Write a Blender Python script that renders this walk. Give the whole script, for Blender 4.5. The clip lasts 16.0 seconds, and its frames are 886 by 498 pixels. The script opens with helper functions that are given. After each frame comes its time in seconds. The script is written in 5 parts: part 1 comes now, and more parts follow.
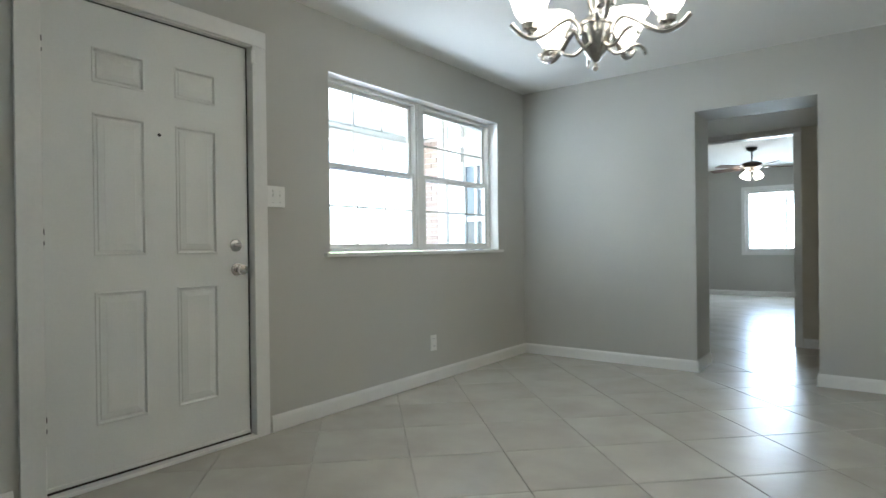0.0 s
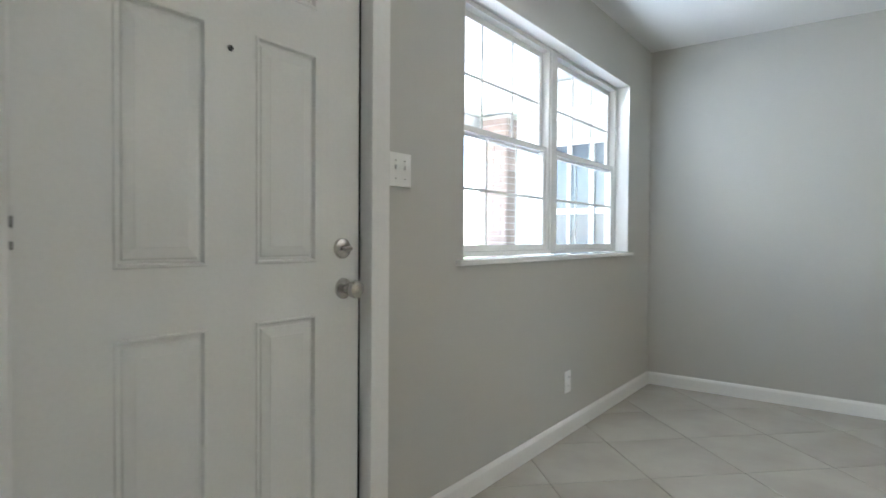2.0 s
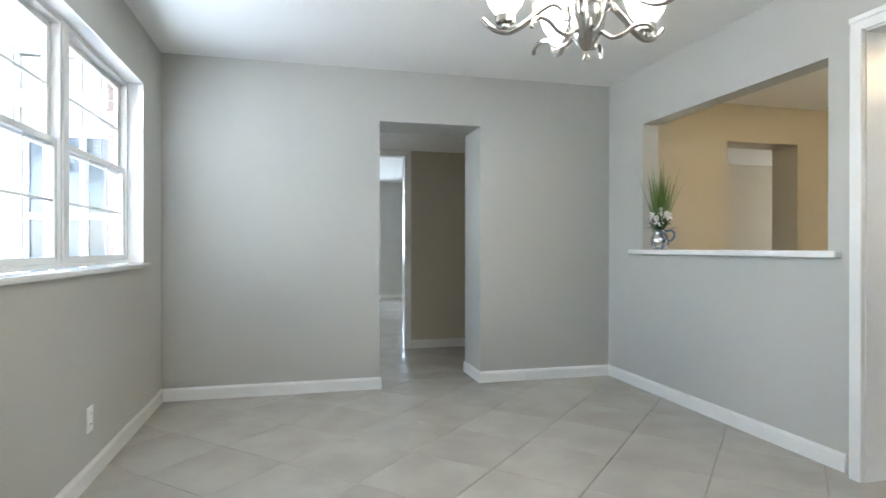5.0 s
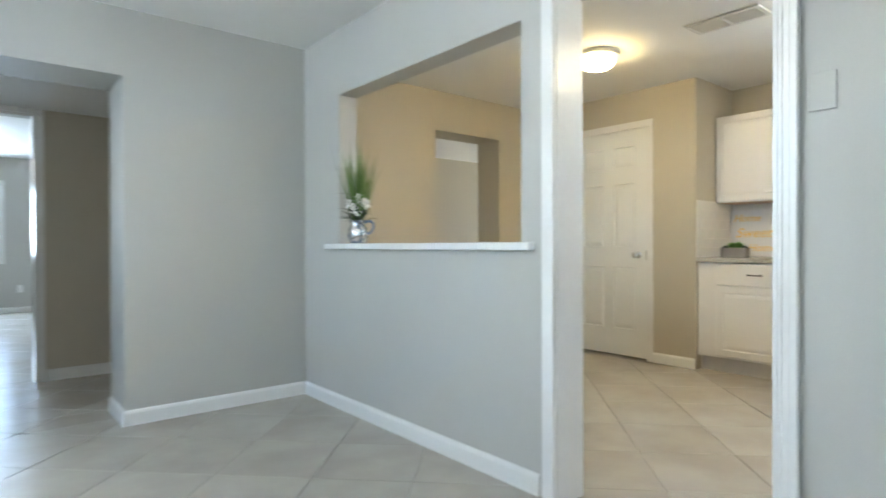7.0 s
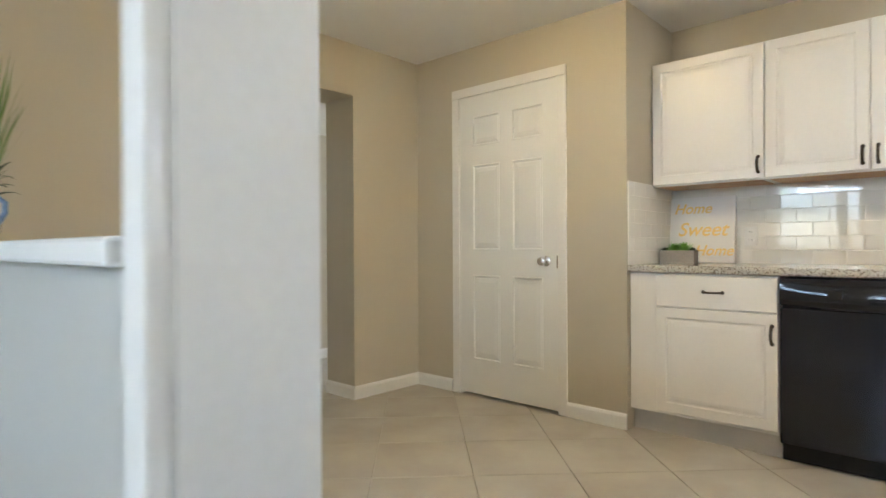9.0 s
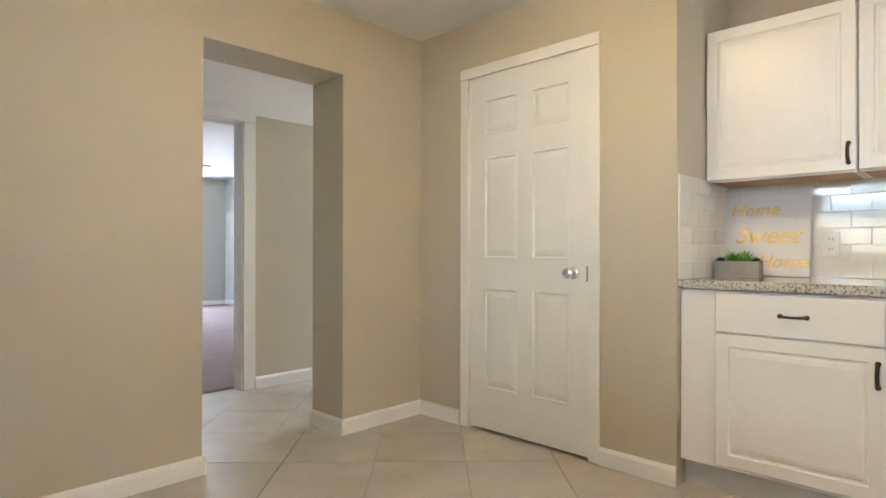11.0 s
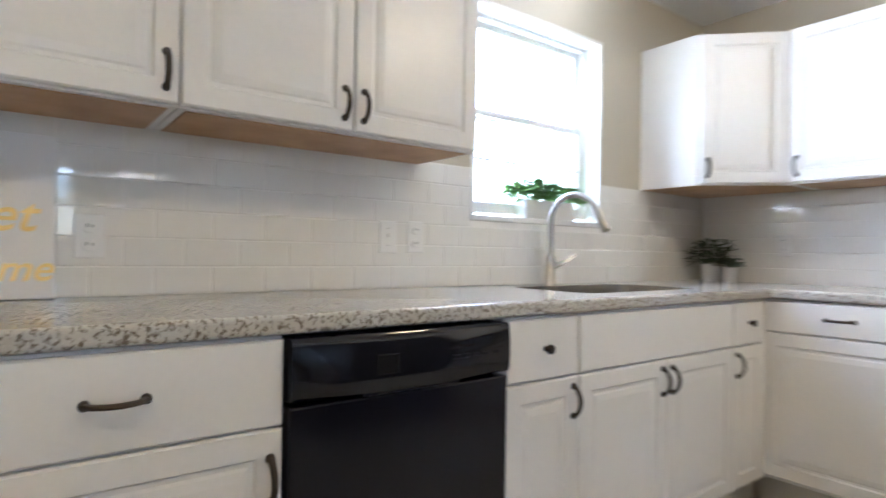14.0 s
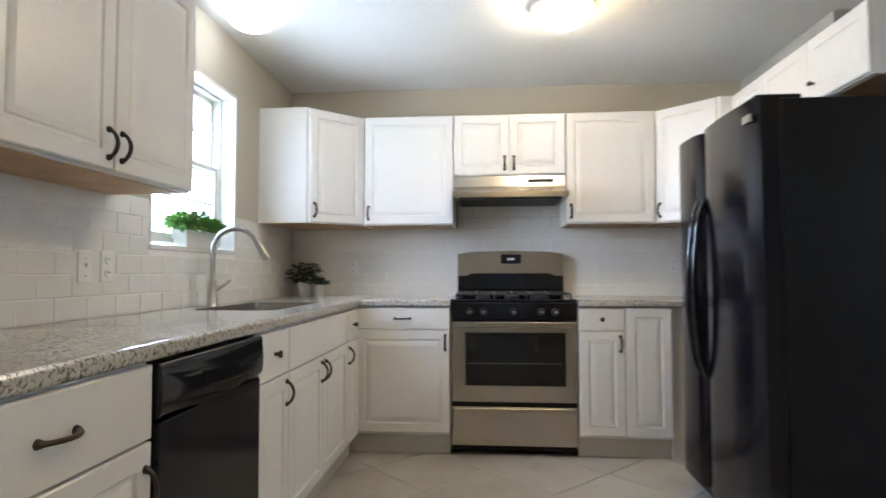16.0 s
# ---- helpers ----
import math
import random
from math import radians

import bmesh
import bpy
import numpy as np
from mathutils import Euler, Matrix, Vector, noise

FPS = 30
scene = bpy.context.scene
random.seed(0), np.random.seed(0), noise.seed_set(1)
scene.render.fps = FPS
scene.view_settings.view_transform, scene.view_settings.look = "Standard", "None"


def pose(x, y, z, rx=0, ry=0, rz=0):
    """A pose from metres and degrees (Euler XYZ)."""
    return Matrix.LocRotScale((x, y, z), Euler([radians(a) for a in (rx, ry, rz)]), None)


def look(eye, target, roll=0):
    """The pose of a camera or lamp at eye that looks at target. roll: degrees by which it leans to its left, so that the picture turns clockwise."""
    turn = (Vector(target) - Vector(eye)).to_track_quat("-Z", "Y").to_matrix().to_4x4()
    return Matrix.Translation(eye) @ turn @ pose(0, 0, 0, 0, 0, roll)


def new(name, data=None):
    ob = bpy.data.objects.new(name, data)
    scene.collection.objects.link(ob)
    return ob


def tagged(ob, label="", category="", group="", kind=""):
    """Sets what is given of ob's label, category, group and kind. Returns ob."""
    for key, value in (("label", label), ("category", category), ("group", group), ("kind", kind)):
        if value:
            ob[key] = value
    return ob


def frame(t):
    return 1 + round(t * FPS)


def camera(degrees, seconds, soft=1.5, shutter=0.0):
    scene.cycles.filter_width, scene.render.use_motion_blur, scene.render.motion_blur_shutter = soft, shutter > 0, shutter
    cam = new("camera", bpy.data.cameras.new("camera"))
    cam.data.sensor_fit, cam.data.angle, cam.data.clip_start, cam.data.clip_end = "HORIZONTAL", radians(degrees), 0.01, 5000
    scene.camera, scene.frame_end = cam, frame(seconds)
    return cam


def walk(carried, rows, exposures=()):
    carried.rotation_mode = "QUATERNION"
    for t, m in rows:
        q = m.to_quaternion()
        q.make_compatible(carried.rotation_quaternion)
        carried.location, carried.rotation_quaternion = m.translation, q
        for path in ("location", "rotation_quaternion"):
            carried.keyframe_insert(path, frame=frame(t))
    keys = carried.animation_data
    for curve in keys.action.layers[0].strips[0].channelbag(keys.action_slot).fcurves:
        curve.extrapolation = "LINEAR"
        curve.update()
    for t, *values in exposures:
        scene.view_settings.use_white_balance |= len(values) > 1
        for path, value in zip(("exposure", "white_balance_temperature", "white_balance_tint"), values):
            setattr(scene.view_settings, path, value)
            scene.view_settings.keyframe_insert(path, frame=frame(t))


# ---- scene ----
cam = camera(75.7, 16.0, shutter=0.5)
PATH = [
    (0, (0.405, 0.153, 0.992), (-0.807, 1.744, 0.983), -0.7),
    (0.5, (0.166, 0.296, 0.994), (-1.105, 1.84, 0.987), -0.7),
    (1, (-0.124, 0.439, 1.016), (-1.461, 1.926, 1.007), -0.5),
    (1.5, (-0.505, 0.537, 0.993), (-1.855, 2.013, 0.995), -0.5),
    (2, (-0.926, 0.619, 1.044), (-2.123, 2.221, 1.006), 0.4),
    (2.5, (-1.18, 0.674, 1.021), (-2.002, 2.497, 0.995), 0.3),
    (3, (-1.328, 0.659, 1.043), (-1.58, 2.643, 1.01), 0.6),
    (3.5, (-1.413, 0.551, 1.047), (-1.221, 2.542, 1.028), 0.1),
    (3.7, (-1.442, 0.554, 1.052), (-1.138, 2.531, 1.037), 0.2),
    (5.8, (-1.072, 0.602, 1.056), (-0.48, 2.512, 1.049), -0.2),
    (6, (-1.015, 0.654, 1.054), (-0.349, 2.54, 1.042), -0.3),
    (6.5, (-0.882, 0.93, 1.040), (0.106, 2.669, 1.027), -0.2),
    (7, (-0.590, 1.154, 1.033), (0.686, 2.694, 1.018), -0.2),
    (7.5, (-0.232, 1.376, 1.043), (1.199, 2.773, 1.026), -0.3),
    (8, (0.166, 1.615, 1.031), (1.667, 2.935, 1.020), -0.4),
    (8.5, (0.576, 1.833, 1.033), (2.087, 3.144, 1.018), -0.4),
    (9, (0.954, 2.039, 1.029), (2.428, 3.391, 1.021), -0.3),
    (11.3, (1.525, 2.455, 1.050), (2.965, 3.843, 1.056), 0.1),
    (11.5, (1.602, 2.47, 1.052), (3.07, 3.828, 1.059), 0.1),
    (12, (1.871, 2.46, 1.069), (3.4, 3.749, 1.072), 0.0),
    (12.5, (2.166, 2.574, 1.080), (3.972, 3.433, 1.061), -0.1),
    (13, (2.493, 2.757, 1.092), (4.482, 2.959, 1.040), 0.4),
    (13.5, (2.791, 2.916, 1.084), (4.715, 2.374, 1.037), 1.2),
    (14, (2.914, 3.129, 1.048), (4.512, 1.926, 1.065), 0.9),
    (14.5, (2.927, 3.332, 1.064), (4.168, 1.764, 1.105), 0.6),
    (15, (3.042, 3.588, 1.076), (3.847, 1.758, 1.148), 0.2),
    (15.5, (3.147, 3.821, 1.084), (3.599, 1.874, 1.166), -0.0),
    (16, (3.236, 3.965, 1.083), (3.397, 1.973, 1.166), -0.1),
]
walk(cam, [(t, look(eye, target, roll)) for t, eye, target, roll in PATH],
     exposures=[(0.0, 3.48, 5820, 7), (1.5, 3.46, 5830, 9), (2.0, 3.68, 5800, 11), (3.0, 3.94, 5680, 12), (6.0, 4.18, 5850, 10), (7.0, 4.24, 5500, 8), (8.0, 4.18, 5280, 7), (9.0, 4.25, 5550, 11),
                (11.5, 4.45, 5570, 14), (12.5, 4.2, 5420, 13), (13.0, 4.15, 5100, 15), (14.0, 3.77, 5150, 15), (15.0, 3.5, 5230, 14), (16.0, 3.45, 5300, 13)])

# ---- world, sun, exposure ----
world = bpy.data.worlds.new("sky")
scene.world = world
world.use_nodes = True
wn = world.node_tree
sky = wn.nodes.new("ShaderNodeTexSky")
sky.sky_type, sky.sun_disc = "NISHITA", False
sky.sun_elevation, sky.sun_rotation = radians(52), radians(177)
wn.links.new(sky.outputs[0], wn.nodes["Background"].inputs[0])
wn.nodes["Background"].inputs[1].default_value = 0.15
sun_data = bpy.data.lights.new("sun", "SUN")
sun_data.energy, sun_data.angle, sun_data.color = 5.0, radians(0.5), (1.0, 0.97, 0.93)
sun = new("sun", sun_data)
sun.matrix_world = look((0.6, -9, 14), (0, 2, 0))


def area_light(name, eye, target, w, h, power, colour):
    d = bpy.data.lights.new(name, "AREA")
    d.shape, d.size, d.size_y, d.energy, d.color = "RECTANGLE", w, h, power, colour
    o = new(name, d)
    o.matrix_world = look(eye, target)
    return o


def point_light(name, at, power, colour, radius=0.05):
    d = bpy.data.lights.new(name, "POINT")
    d.energy, d.color, d.shadow_soft_size = power, colour, radius
    o = new(name, d)
    o.location = at
    return o


DAY = (0.88, 0.95, 1.0)
WARM = (1.0, 0.72, 0.38)
area_light("daylight_kitchen", (4.90, 1.27, 1.66), (2.5, 1.27, 1.50), 0.90, 1.0, 3.6, (0.95, 0.98, 1.0))
area_light("daylight_bedroom", (-1.0, 12.38, 1.42), (-1.0, 8, 0.9), 1.2, 1.2, 6.4, (0.78, 0.89, 1.0))
area_light("daylight_carpet_room", (5.11, 13.36, 1.55), (5.1, 8, 0.9), 0.95, 1.25, 5.0, (0.92, 0.96, 1.0))
# Fill lamp for the dining side, set in an added, unseen window.
area_light("fill_living", (-2.42, -1.55, 1.50), (0, -1.55, 1.35), 1.5, 1.05, 1.8, DAY)
area_light("daylight_dining", (-2.232, 3.42, 1.985), (0, 3.42, 1.30), 1.80, 0.10, 1.08, (0.82, 0.93, 1.0))

# Hall fill lamp, behind a window added at the unseen hall end.
area_light("fill_hall", (7.30, 6.0, 1.35), (3, 6.0, 1.2), 0.70, 1.3, 4.4, (1.0, 0.90, 0.76))

# ---- materials ----


def material(name, colour, rough=0.5, metal=0.0, vary=0.06, scale=6.0, fine=120.0, bump=0.05, bump_dist=0.002, spec=0.5, rnd=0.0):
    """Principled surface with two scales of colour variation and a fine relief."""
    m = bpy.data.materials.new(name)
    m.use_nodes = True
    t = m.node_tree
    p = t.nodes["Principled BSDF"]
    geo = t.nodes.new("ShaderNodeTexCoord")
    big = t.nodes.new("ShaderNodeTexNoise")
    big.inputs["Scale"].default_value, big.inputs["Detail"].default_value = scale, 3.0
    small = t.nodes.new("ShaderNodeTexNoise")
    small.inputs["Scale"].default_value, small.inputs["Detail"].default_value = fine, 2.0
    for n in (big, small):
        t.links.new(geo.outputs["Object"], n.inputs["Vector"])
    add = t.nodes.new("ShaderNodeMath")
    add.operation = "ADD"
    t.links.new(big.outputs["Fac"], add.inputs[0])
    t.links.new(small.outputs["Fac"], add.inputs[1])
    last = add.outputs[0]
    if rnd:
        info = t.nodes.new("ShaderNodeObjectInfo")
        mul = t.nodes.new("ShaderNodeMath")
        mul.operation, mul.inputs[1].default_value = "MULTIPLY_ADD", rnd
        t.links.new(info.outputs["Random"], mul.inputs[0])
        t.links.new(last, mul.inputs[2])
        last = mul.outputs[0]
    ramp = t.nodes.new("ShaderNodeMapRange")
    ramp.inputs["From Min"].default_value, ramp.inputs["From Max"].default_value = 0.6, 1.4 + rnd
    ramp.inputs["To Min"].default_value, ramp.inputs["To Max"].default_value = 1 - vary, 1 + vary
    t.links.new(last, ramp.inputs["Value"])
    col = t.nodes.new("ShaderNodeVectorMath")
    col.operation = "SCALE"
    col.inputs[0].default_value = colour
    t.links.new(ramp.outputs[0], col.inputs["Scale"])
    t.links.new(col.outputs[0], p.inputs["Base Color"])
    p.inputs["Roughness"].default_value, p.inputs["Metallic"].default_value = rough, metal
    p.inputs["Specular IOR Level"].default_value = spec
    if bump:
        b = t.nodes.new("ShaderNodeBump")
        b.inputs["Strength"].default_value, b.inputs["Distance"].default_value = bump, bump_dist
        t.links.new(small.outputs["Fac"], b.inputs["Height"])
        t.links.new(b.outputs[0], p.inputs["Normal"])
    return m


def glowing(name, colour, strength, base=(0.9, 0.9, 0.88)):
    m = material(name, base, 0.35, vary=0.01)
    p = m.node_tree.nodes["Principled BSDF"]
    p.inputs["Emission Color"].default_value, p.inputs["Emission Strength"].default_value = (*colour, 1), strength
    return m


def glass(name, tint=(1, 1, 1), rough=0.0):
    m = bpy.data.materials.new(name)
    m.use_nodes = True
    p = m.node_tree.nodes["Principled BSDF"]
    p.inputs["Base Color"].default_value = (*tint, 1)
    p.inputs["Transmission Weight"].default_value, p.inputs["Roughness"].default_value, p.inputs["IOR"].default_value = 1.0, rough, 1.45
    return m


def two_tone(name, a, b, scale, rough, lo=0.45, hi=0.6, detail=4.0, bump=0.0, metal=0.0, third=None, shift=False):
    """Noise-mottled surface between two colours, with an optional third fleck."""
    m = bpy.data.materials.new(name)
    m.use_nodes = True
    t = m.node_tree
    p = t.nodes["Principled BSDF"]
    geo = t.nodes.new("ShaderNodeTexCoord")
    n = t.nodes.new("ShaderNodeTexNoise")
    n.inputs["Scale"].default_value, n.inputs["Detail"].default_value = scale, detail
    where = geo.outputs["Object"]
    if shift:
        info = t.nodes.new("ShaderNodeObjectInfo")
        far = t.nodes.new("ShaderNodeMath")
        far.operation, far.inputs[1].default_value = "MULTIPLY", 53.0
        t.links.new(info.outputs["Random"], far.inputs[0])
        off = t.nodes.new("ShaderNodeVectorMath")
        t.links.new(where, off.inputs[0])
        t.links.new(far.outputs[0], off.inputs[1])
        where = off.outputs[0]
    t.links.new(where, n.inputs["Vector"])
    r = t.nodes.new("ShaderNodeValToRGB")
    r.color_ramp.elements[0].position, r.color_ramp.elements[1].position = lo, hi
    r.color_ramp.elements[0].color, r.color_ramp.elements[1].color = (*a, 1), (*b, 1)
    t.links.new(n.outputs["Fac"], r.inputs[0])
    out = r.outputs[0]
    if third:
        v = t.nodes.new("ShaderNodeTexVoronoi")
        v.inputs["Scale"].default_value = scale * 1.7
        t.links.new(geo.outputs["Object"], v.inputs["Vector"])
        rr = t.nodes.new("ShaderNodeValToRGB")
        rr.color_ramp.elements[0].position, rr.color_ramp.elements[1].position = 0.16, 0.24
        rr.color_ramp.elements[0].color, rr.color_ramp.elements[1].color = (1, 1, 1, 1), (0, 0, 0, 1)
        t.links.new(v.outputs["Distance"], rr.inputs[0])
        mix = t.nodes.new("ShaderNodeMix")
        mix.data_type = "RGBA"
        t.links.new(rr.outputs[0], mix.inputs["Factor"])
        t.links.new(out, mix.inputs["A"])
        mix.inputs["B"].default_value = (*third, 1)
        out = mix.outputs["Result"]
    t.links.new(out, p.inputs["Base Color"])
    p.inputs["Roughness"].default_value, p.inputs["Metallic"].default_value = rough, metal
    if bump:
        bn = t.nodes.new("ShaderNodeBump")
        bn.inputs["Strength"].default_value, bn.inputs["Distance"].default_value = bump, 0.003
        t.links.new(n.outputs["Fac"], bn.inputs["Height"])
        t.links.new(bn.outputs[0], p.inputs["Normal"])
    return m


M_WALL = material("greige_paint", (0.485, 0.475, 0.435), 0.55, vary=0.03, scale=1.5, fine=220, bump=0.12, bump_dist=0.0015)
# Greige wall paint again, with the warm light's tint mixed into its colour.
M_WALL_WARM_LIT = material("warm_lit_greige_paint", (0.50, 0.455, 0.355), 0.55, vary=0.03, scale=1.5, fine=220, bump=0.12, bump_dist=0.0015)
M_CEIL = material("ceiling_paint", (0.80, 0.79, 0.76), 0.8, vary=0.02, scale=2, fine=160, bump=0.25, bump_dist=0.002)
M_TRIM = material("white_trim_paint", (0.78, 0.77, 0.74), 0.25, vary=0.03, scale=4, fine=60, bump=0.04)
M_DOOR = material("white_door_paint", (0.74, 0.74, 0.71), 0.42, vary=0.03, scale=3, fine=90, bump=0.06)
M_CAB = material("white_cabinet_foil", (0.80, 0.78, 0.75), 0.32, vary=0.02, scale=3, fine=80, bump=0.02)
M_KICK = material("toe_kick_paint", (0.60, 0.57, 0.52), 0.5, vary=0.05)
M_TILE = two_tone("beige_ceramic_tile", (0.395, 0.365, 0.315), (0.475, 0.445, 0.39), 3.0, 0.27, 0.33, 0.68, 7.0, 0.03, shift=True)
M_GROUT = material("tan_grout", (0.385, 0.355, 0.31), 0.85, vary=0.15, scale=3, fine=90)
M_GLAZE = material("white_glazed_tile", (0.80, 0.78, 0.73), 0.045, vary=0.02, scale=2, fine=14, bump=0.05, bump_dist=0.003, rnd=0.4)
M_GROUT_W = material("white_grout", (0.84, 0.82, 0.77), 0.8)
M_GRANITE = two_tone("speckled_granite", (0.16, 0.13, 0.10), (0.53, 0.51, 0.46), 112.0, 0.12, 0.37, 0.51, 5.0, 0.0, 0.0, (0.63, 0.61, 0.57))
M_BLACK = material("gloss_black_enamel", (0.007, 0.007, 0.010), 0.07, vary=0.1, bump=0.0)
M_BLACK_PANEL = material("satin_black_enamel", (0.006, 0.006, 0.011), 0.15, vary=0.1, fine=300, bump=0.02, spec=0.4)
M_BLACK_SIDE = material("black_textured_steel", (0.005, 0.005, 0.007), 0.30, vary=0.2, fine=400, bump=0.1, bump_dist=0.0008, spec=0.3)
M_IRON = material("cast_iron", (0.02, 0.02, 0.02), 0.55, vary=0.2, bump=0.15)
M_STEEL = material("brushed_steel", (0.52, 0.48, 0.415), 0.27, 1.0, vary=0.05, scale=2, fine=200, bump=0.03)
M_NICKEL = material("brushed_nickel", (0.50, 0.48, 0.45), 0.25, 1.0, vary=0.06, bump=0.02)
M_CHROME = material("polished_chrome", (0.75, 0.74, 0.72), 0.1, 1.0, vary=0.03, bump=0.0)
M_SATIN = material("satin_nickel", (0.72, 0.69, 0.63), 0.42, 0.6, vary=0.04, bump=0.02)
M_BRONZE = material("dark_bronze", (0.055, 0.042, 0.033), 0.38, 0.7, vary=0.2, bump=0.05)
M_PLATE = material("white_plastic", (0.80, 0.79, 0.76), 0.35, vary=0.02)
# Near-black for slots and small dark parts, also for drawn gap shade.
M_DARK = material("dark_slot", (0.02, 0.02, 0.02), 0.6)
M_GLASS = glass("window_glass")
M_OVEN = material("dark_oven_glass", (0.012, 0.012, 0.012), 0.06, vary=0.05, bump=0.0)
M_WOODUNDER = two_tone("cabinet_underside_wood", (0.44, 0.26, 0.13), (0.56, 0.36, 0.20), 9, 0.5, 0.3, 0.7)
M_CARPET = material("mauve_carpet", (0.33, 0.25, 0.235), 0.95, vary=0.15, scale=5, fine=350, bump=0.6, bump_dist=0.006)
M_LEAF = material("green_leaves", (0.17, 0.36, 0.06), 0.5, vary=0.4, scale=30, rnd=0.5)
M_LEAF_DK = material("dark_green_leaves", (0.025, 0.05, 0.025), 0.55, vary=0.4, scale=30)
M_GRASSY = material("wispy_grass", (0.11, 0.19, 0.04), 0.6, vary=0.4, scale=20)
M_PETAL = material("white_petals", (0.82, 0.80, 0.76), 0.6, vary=0.05)
M_GREYPOT = material("grey_cement_planter", (0.30, 0.28, 0.26), 0.8, vary=0.15, fine=80, bump=0.3)
M_WHITEPOT = material("white_ceramic_pot", (0.80, 0.79, 0.76), 0.3, vary=0.04)
M_BLUEPOT = material("blue_grey_vase", (0.10, 0.16, 0.26), 0.3, vary=0.25, scale=20)
M_MERCURY = two_tone("silvered_mercury_glass", (0.22, 0.29, 0.40), (0.78, 0.79, 0.80), 34, 0.12, 0.4, 0.6, 4, 0.3, 1.0)
M_SIGN = material("white_canvas", (0.80, 0.78, 0.76), 0.6, vary=0.02, fine=300)
M_GOLD = material("gold_lettering", (0.84, 0.60, 0.19), 0.4, 0.2)
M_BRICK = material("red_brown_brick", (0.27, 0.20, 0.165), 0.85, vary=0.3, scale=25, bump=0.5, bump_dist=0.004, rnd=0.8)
M_MORTAR = material("mortar", (0.50, 0.47, 0.42), 0.9, vary=0.1)
# Near-black colour that draws the shade under the front door.
M_GAP_SHADE = material("dark_door_gap_shade", (0.02, 0.018, 0.016), 0.7, vary=0.3, scale=12)
M_SIDING = material("white_siding", (0.78, 0.78, 0.76), 0.5, vary=0.04)
M_CONCRETE = material("porch_concrete", (0.62, 0.61, 0.59), 0.85, vary=0.12, bump=0.3)
M_LAWN = material("lawn", (0.16, 0.20, 0.08), 0.9, vary=0.4, scale=3, fine=60, bump=0.5, bump_dist=0.02)
M_VOID = material("dark_window", (0.09, 0.12, 0.15), 0.08, bump=0.0)
M_SHADE = glowing("lit_frosted_shade", (1.0, 0.88, 0.70), 1.22)
M_BOWL = glowing("lit_warm_glass_bowl", (1.0, 0.69, 0.28), 4.1)
M_BOWL_DIM = glowing("lit_soft_glass_bowl", (1.0, 0.74, 0.40), 6.6)
M_BOWLW = glowing("lit_white_glass_bowl", (1.0, 0.95, 0.86), 1.1)
M_BULB = glowing("lit_fan_bulb", (1.0, 0.88, 0.72), 2.2)
M_BLADE = two_tone("dark_walnut_blade", (0.07, 0.03, 0.02), (0.13, 0.06, 0.035), 12, 0.45, 0.3, 0.7)

# ---- mesh helpers ----


def part(name, bm, mat, parent=None, label="", smooth=False):
    me = bpy.data.meshes.new(name)
    bmesh.ops.recalc_face_normals(bm, faces=bm.faces)
    if smooth:
        for f in bm.faces:
            f.smooth = True
        for ed in bm.edges:
            if ed.is_manifold and ed.calc_face_angle() > 0.75:
                ed.smooth = False
    bm.to_mesh(me)
    bm.free()
    me.materials.append(mat)
    ob = new(name, me)
    if parent:
        ob.parent = parent
    if label:
        ob["label"] = label
    return ob


def empty(name, m, label, category, group="", kind=""):
    e = new(name)
    e.empty_display_size = 0.1
    e.matrix_world = m
    return tagged(e, label, category, group, kind)


def box(bm, x0, x1, y0, y1, z0, z1, bevel=0.0, seg=2):
    r = bmesh.ops.create_cube(bm, size=1.0, matrix=Matrix.Translation(((x0 + x1) / 2, (y0 + y1) / 2, (z0 + z1) / 2)) @ Matrix.Diagonal((abs(x1 - x0), abs(y1 - y0), abs(z1 - z0), 1)))
    if bevel:
        es = list({e for v in r["verts"] for e in v.link_edges})
        bmesh.ops.bevel(bm, geom=es, offset=bevel, segments=seg, affect="EDGES", profile=0.5)
    return bm


def boxed(*a, **k):
    return box(bmesh.new(), *a, **k)


def tube(bm, pts, r, seg=10, flat=1.0, closed_ends=True):
    """Sweep a round (or flattened) section along points; r may be a list."""
    pts = [Vector(p) for p in pts]
    rings = []
    up0 = None
    for i, p in enumerate(pts):
        d = (pts[min(i + 1, len(pts) - 1)] - pts[max(i - 1, 0)]).normalized()
        if up0 is None:
            up0 = Vector((0, 0, 1)) if abs(d.z) < 0.9 else Vector((1, 0, 0))
        side = d.cross(up0).normalized()
        up = side.cross(d).normalized()
        up0 = up
        rr = r[i] if isinstance(r, (list, tuple)) else r
        rings.append([bm.verts.new(p + side * rr * math.cos(a) + up * rr * flat * math.sin(a)) for a in (2 * math.pi * k / seg for k in range(seg))])
    for a, b in zip(rings, rings[1:]):
        for k in range(seg):
            bm.faces.new((a[k], a[(k + 1) % seg], b[(k + 1) % seg], b[k]))
    if closed_ends:
        bm.faces.new(rings[0])
        bm.faces.new(rings[-1][::-1])
    return bm


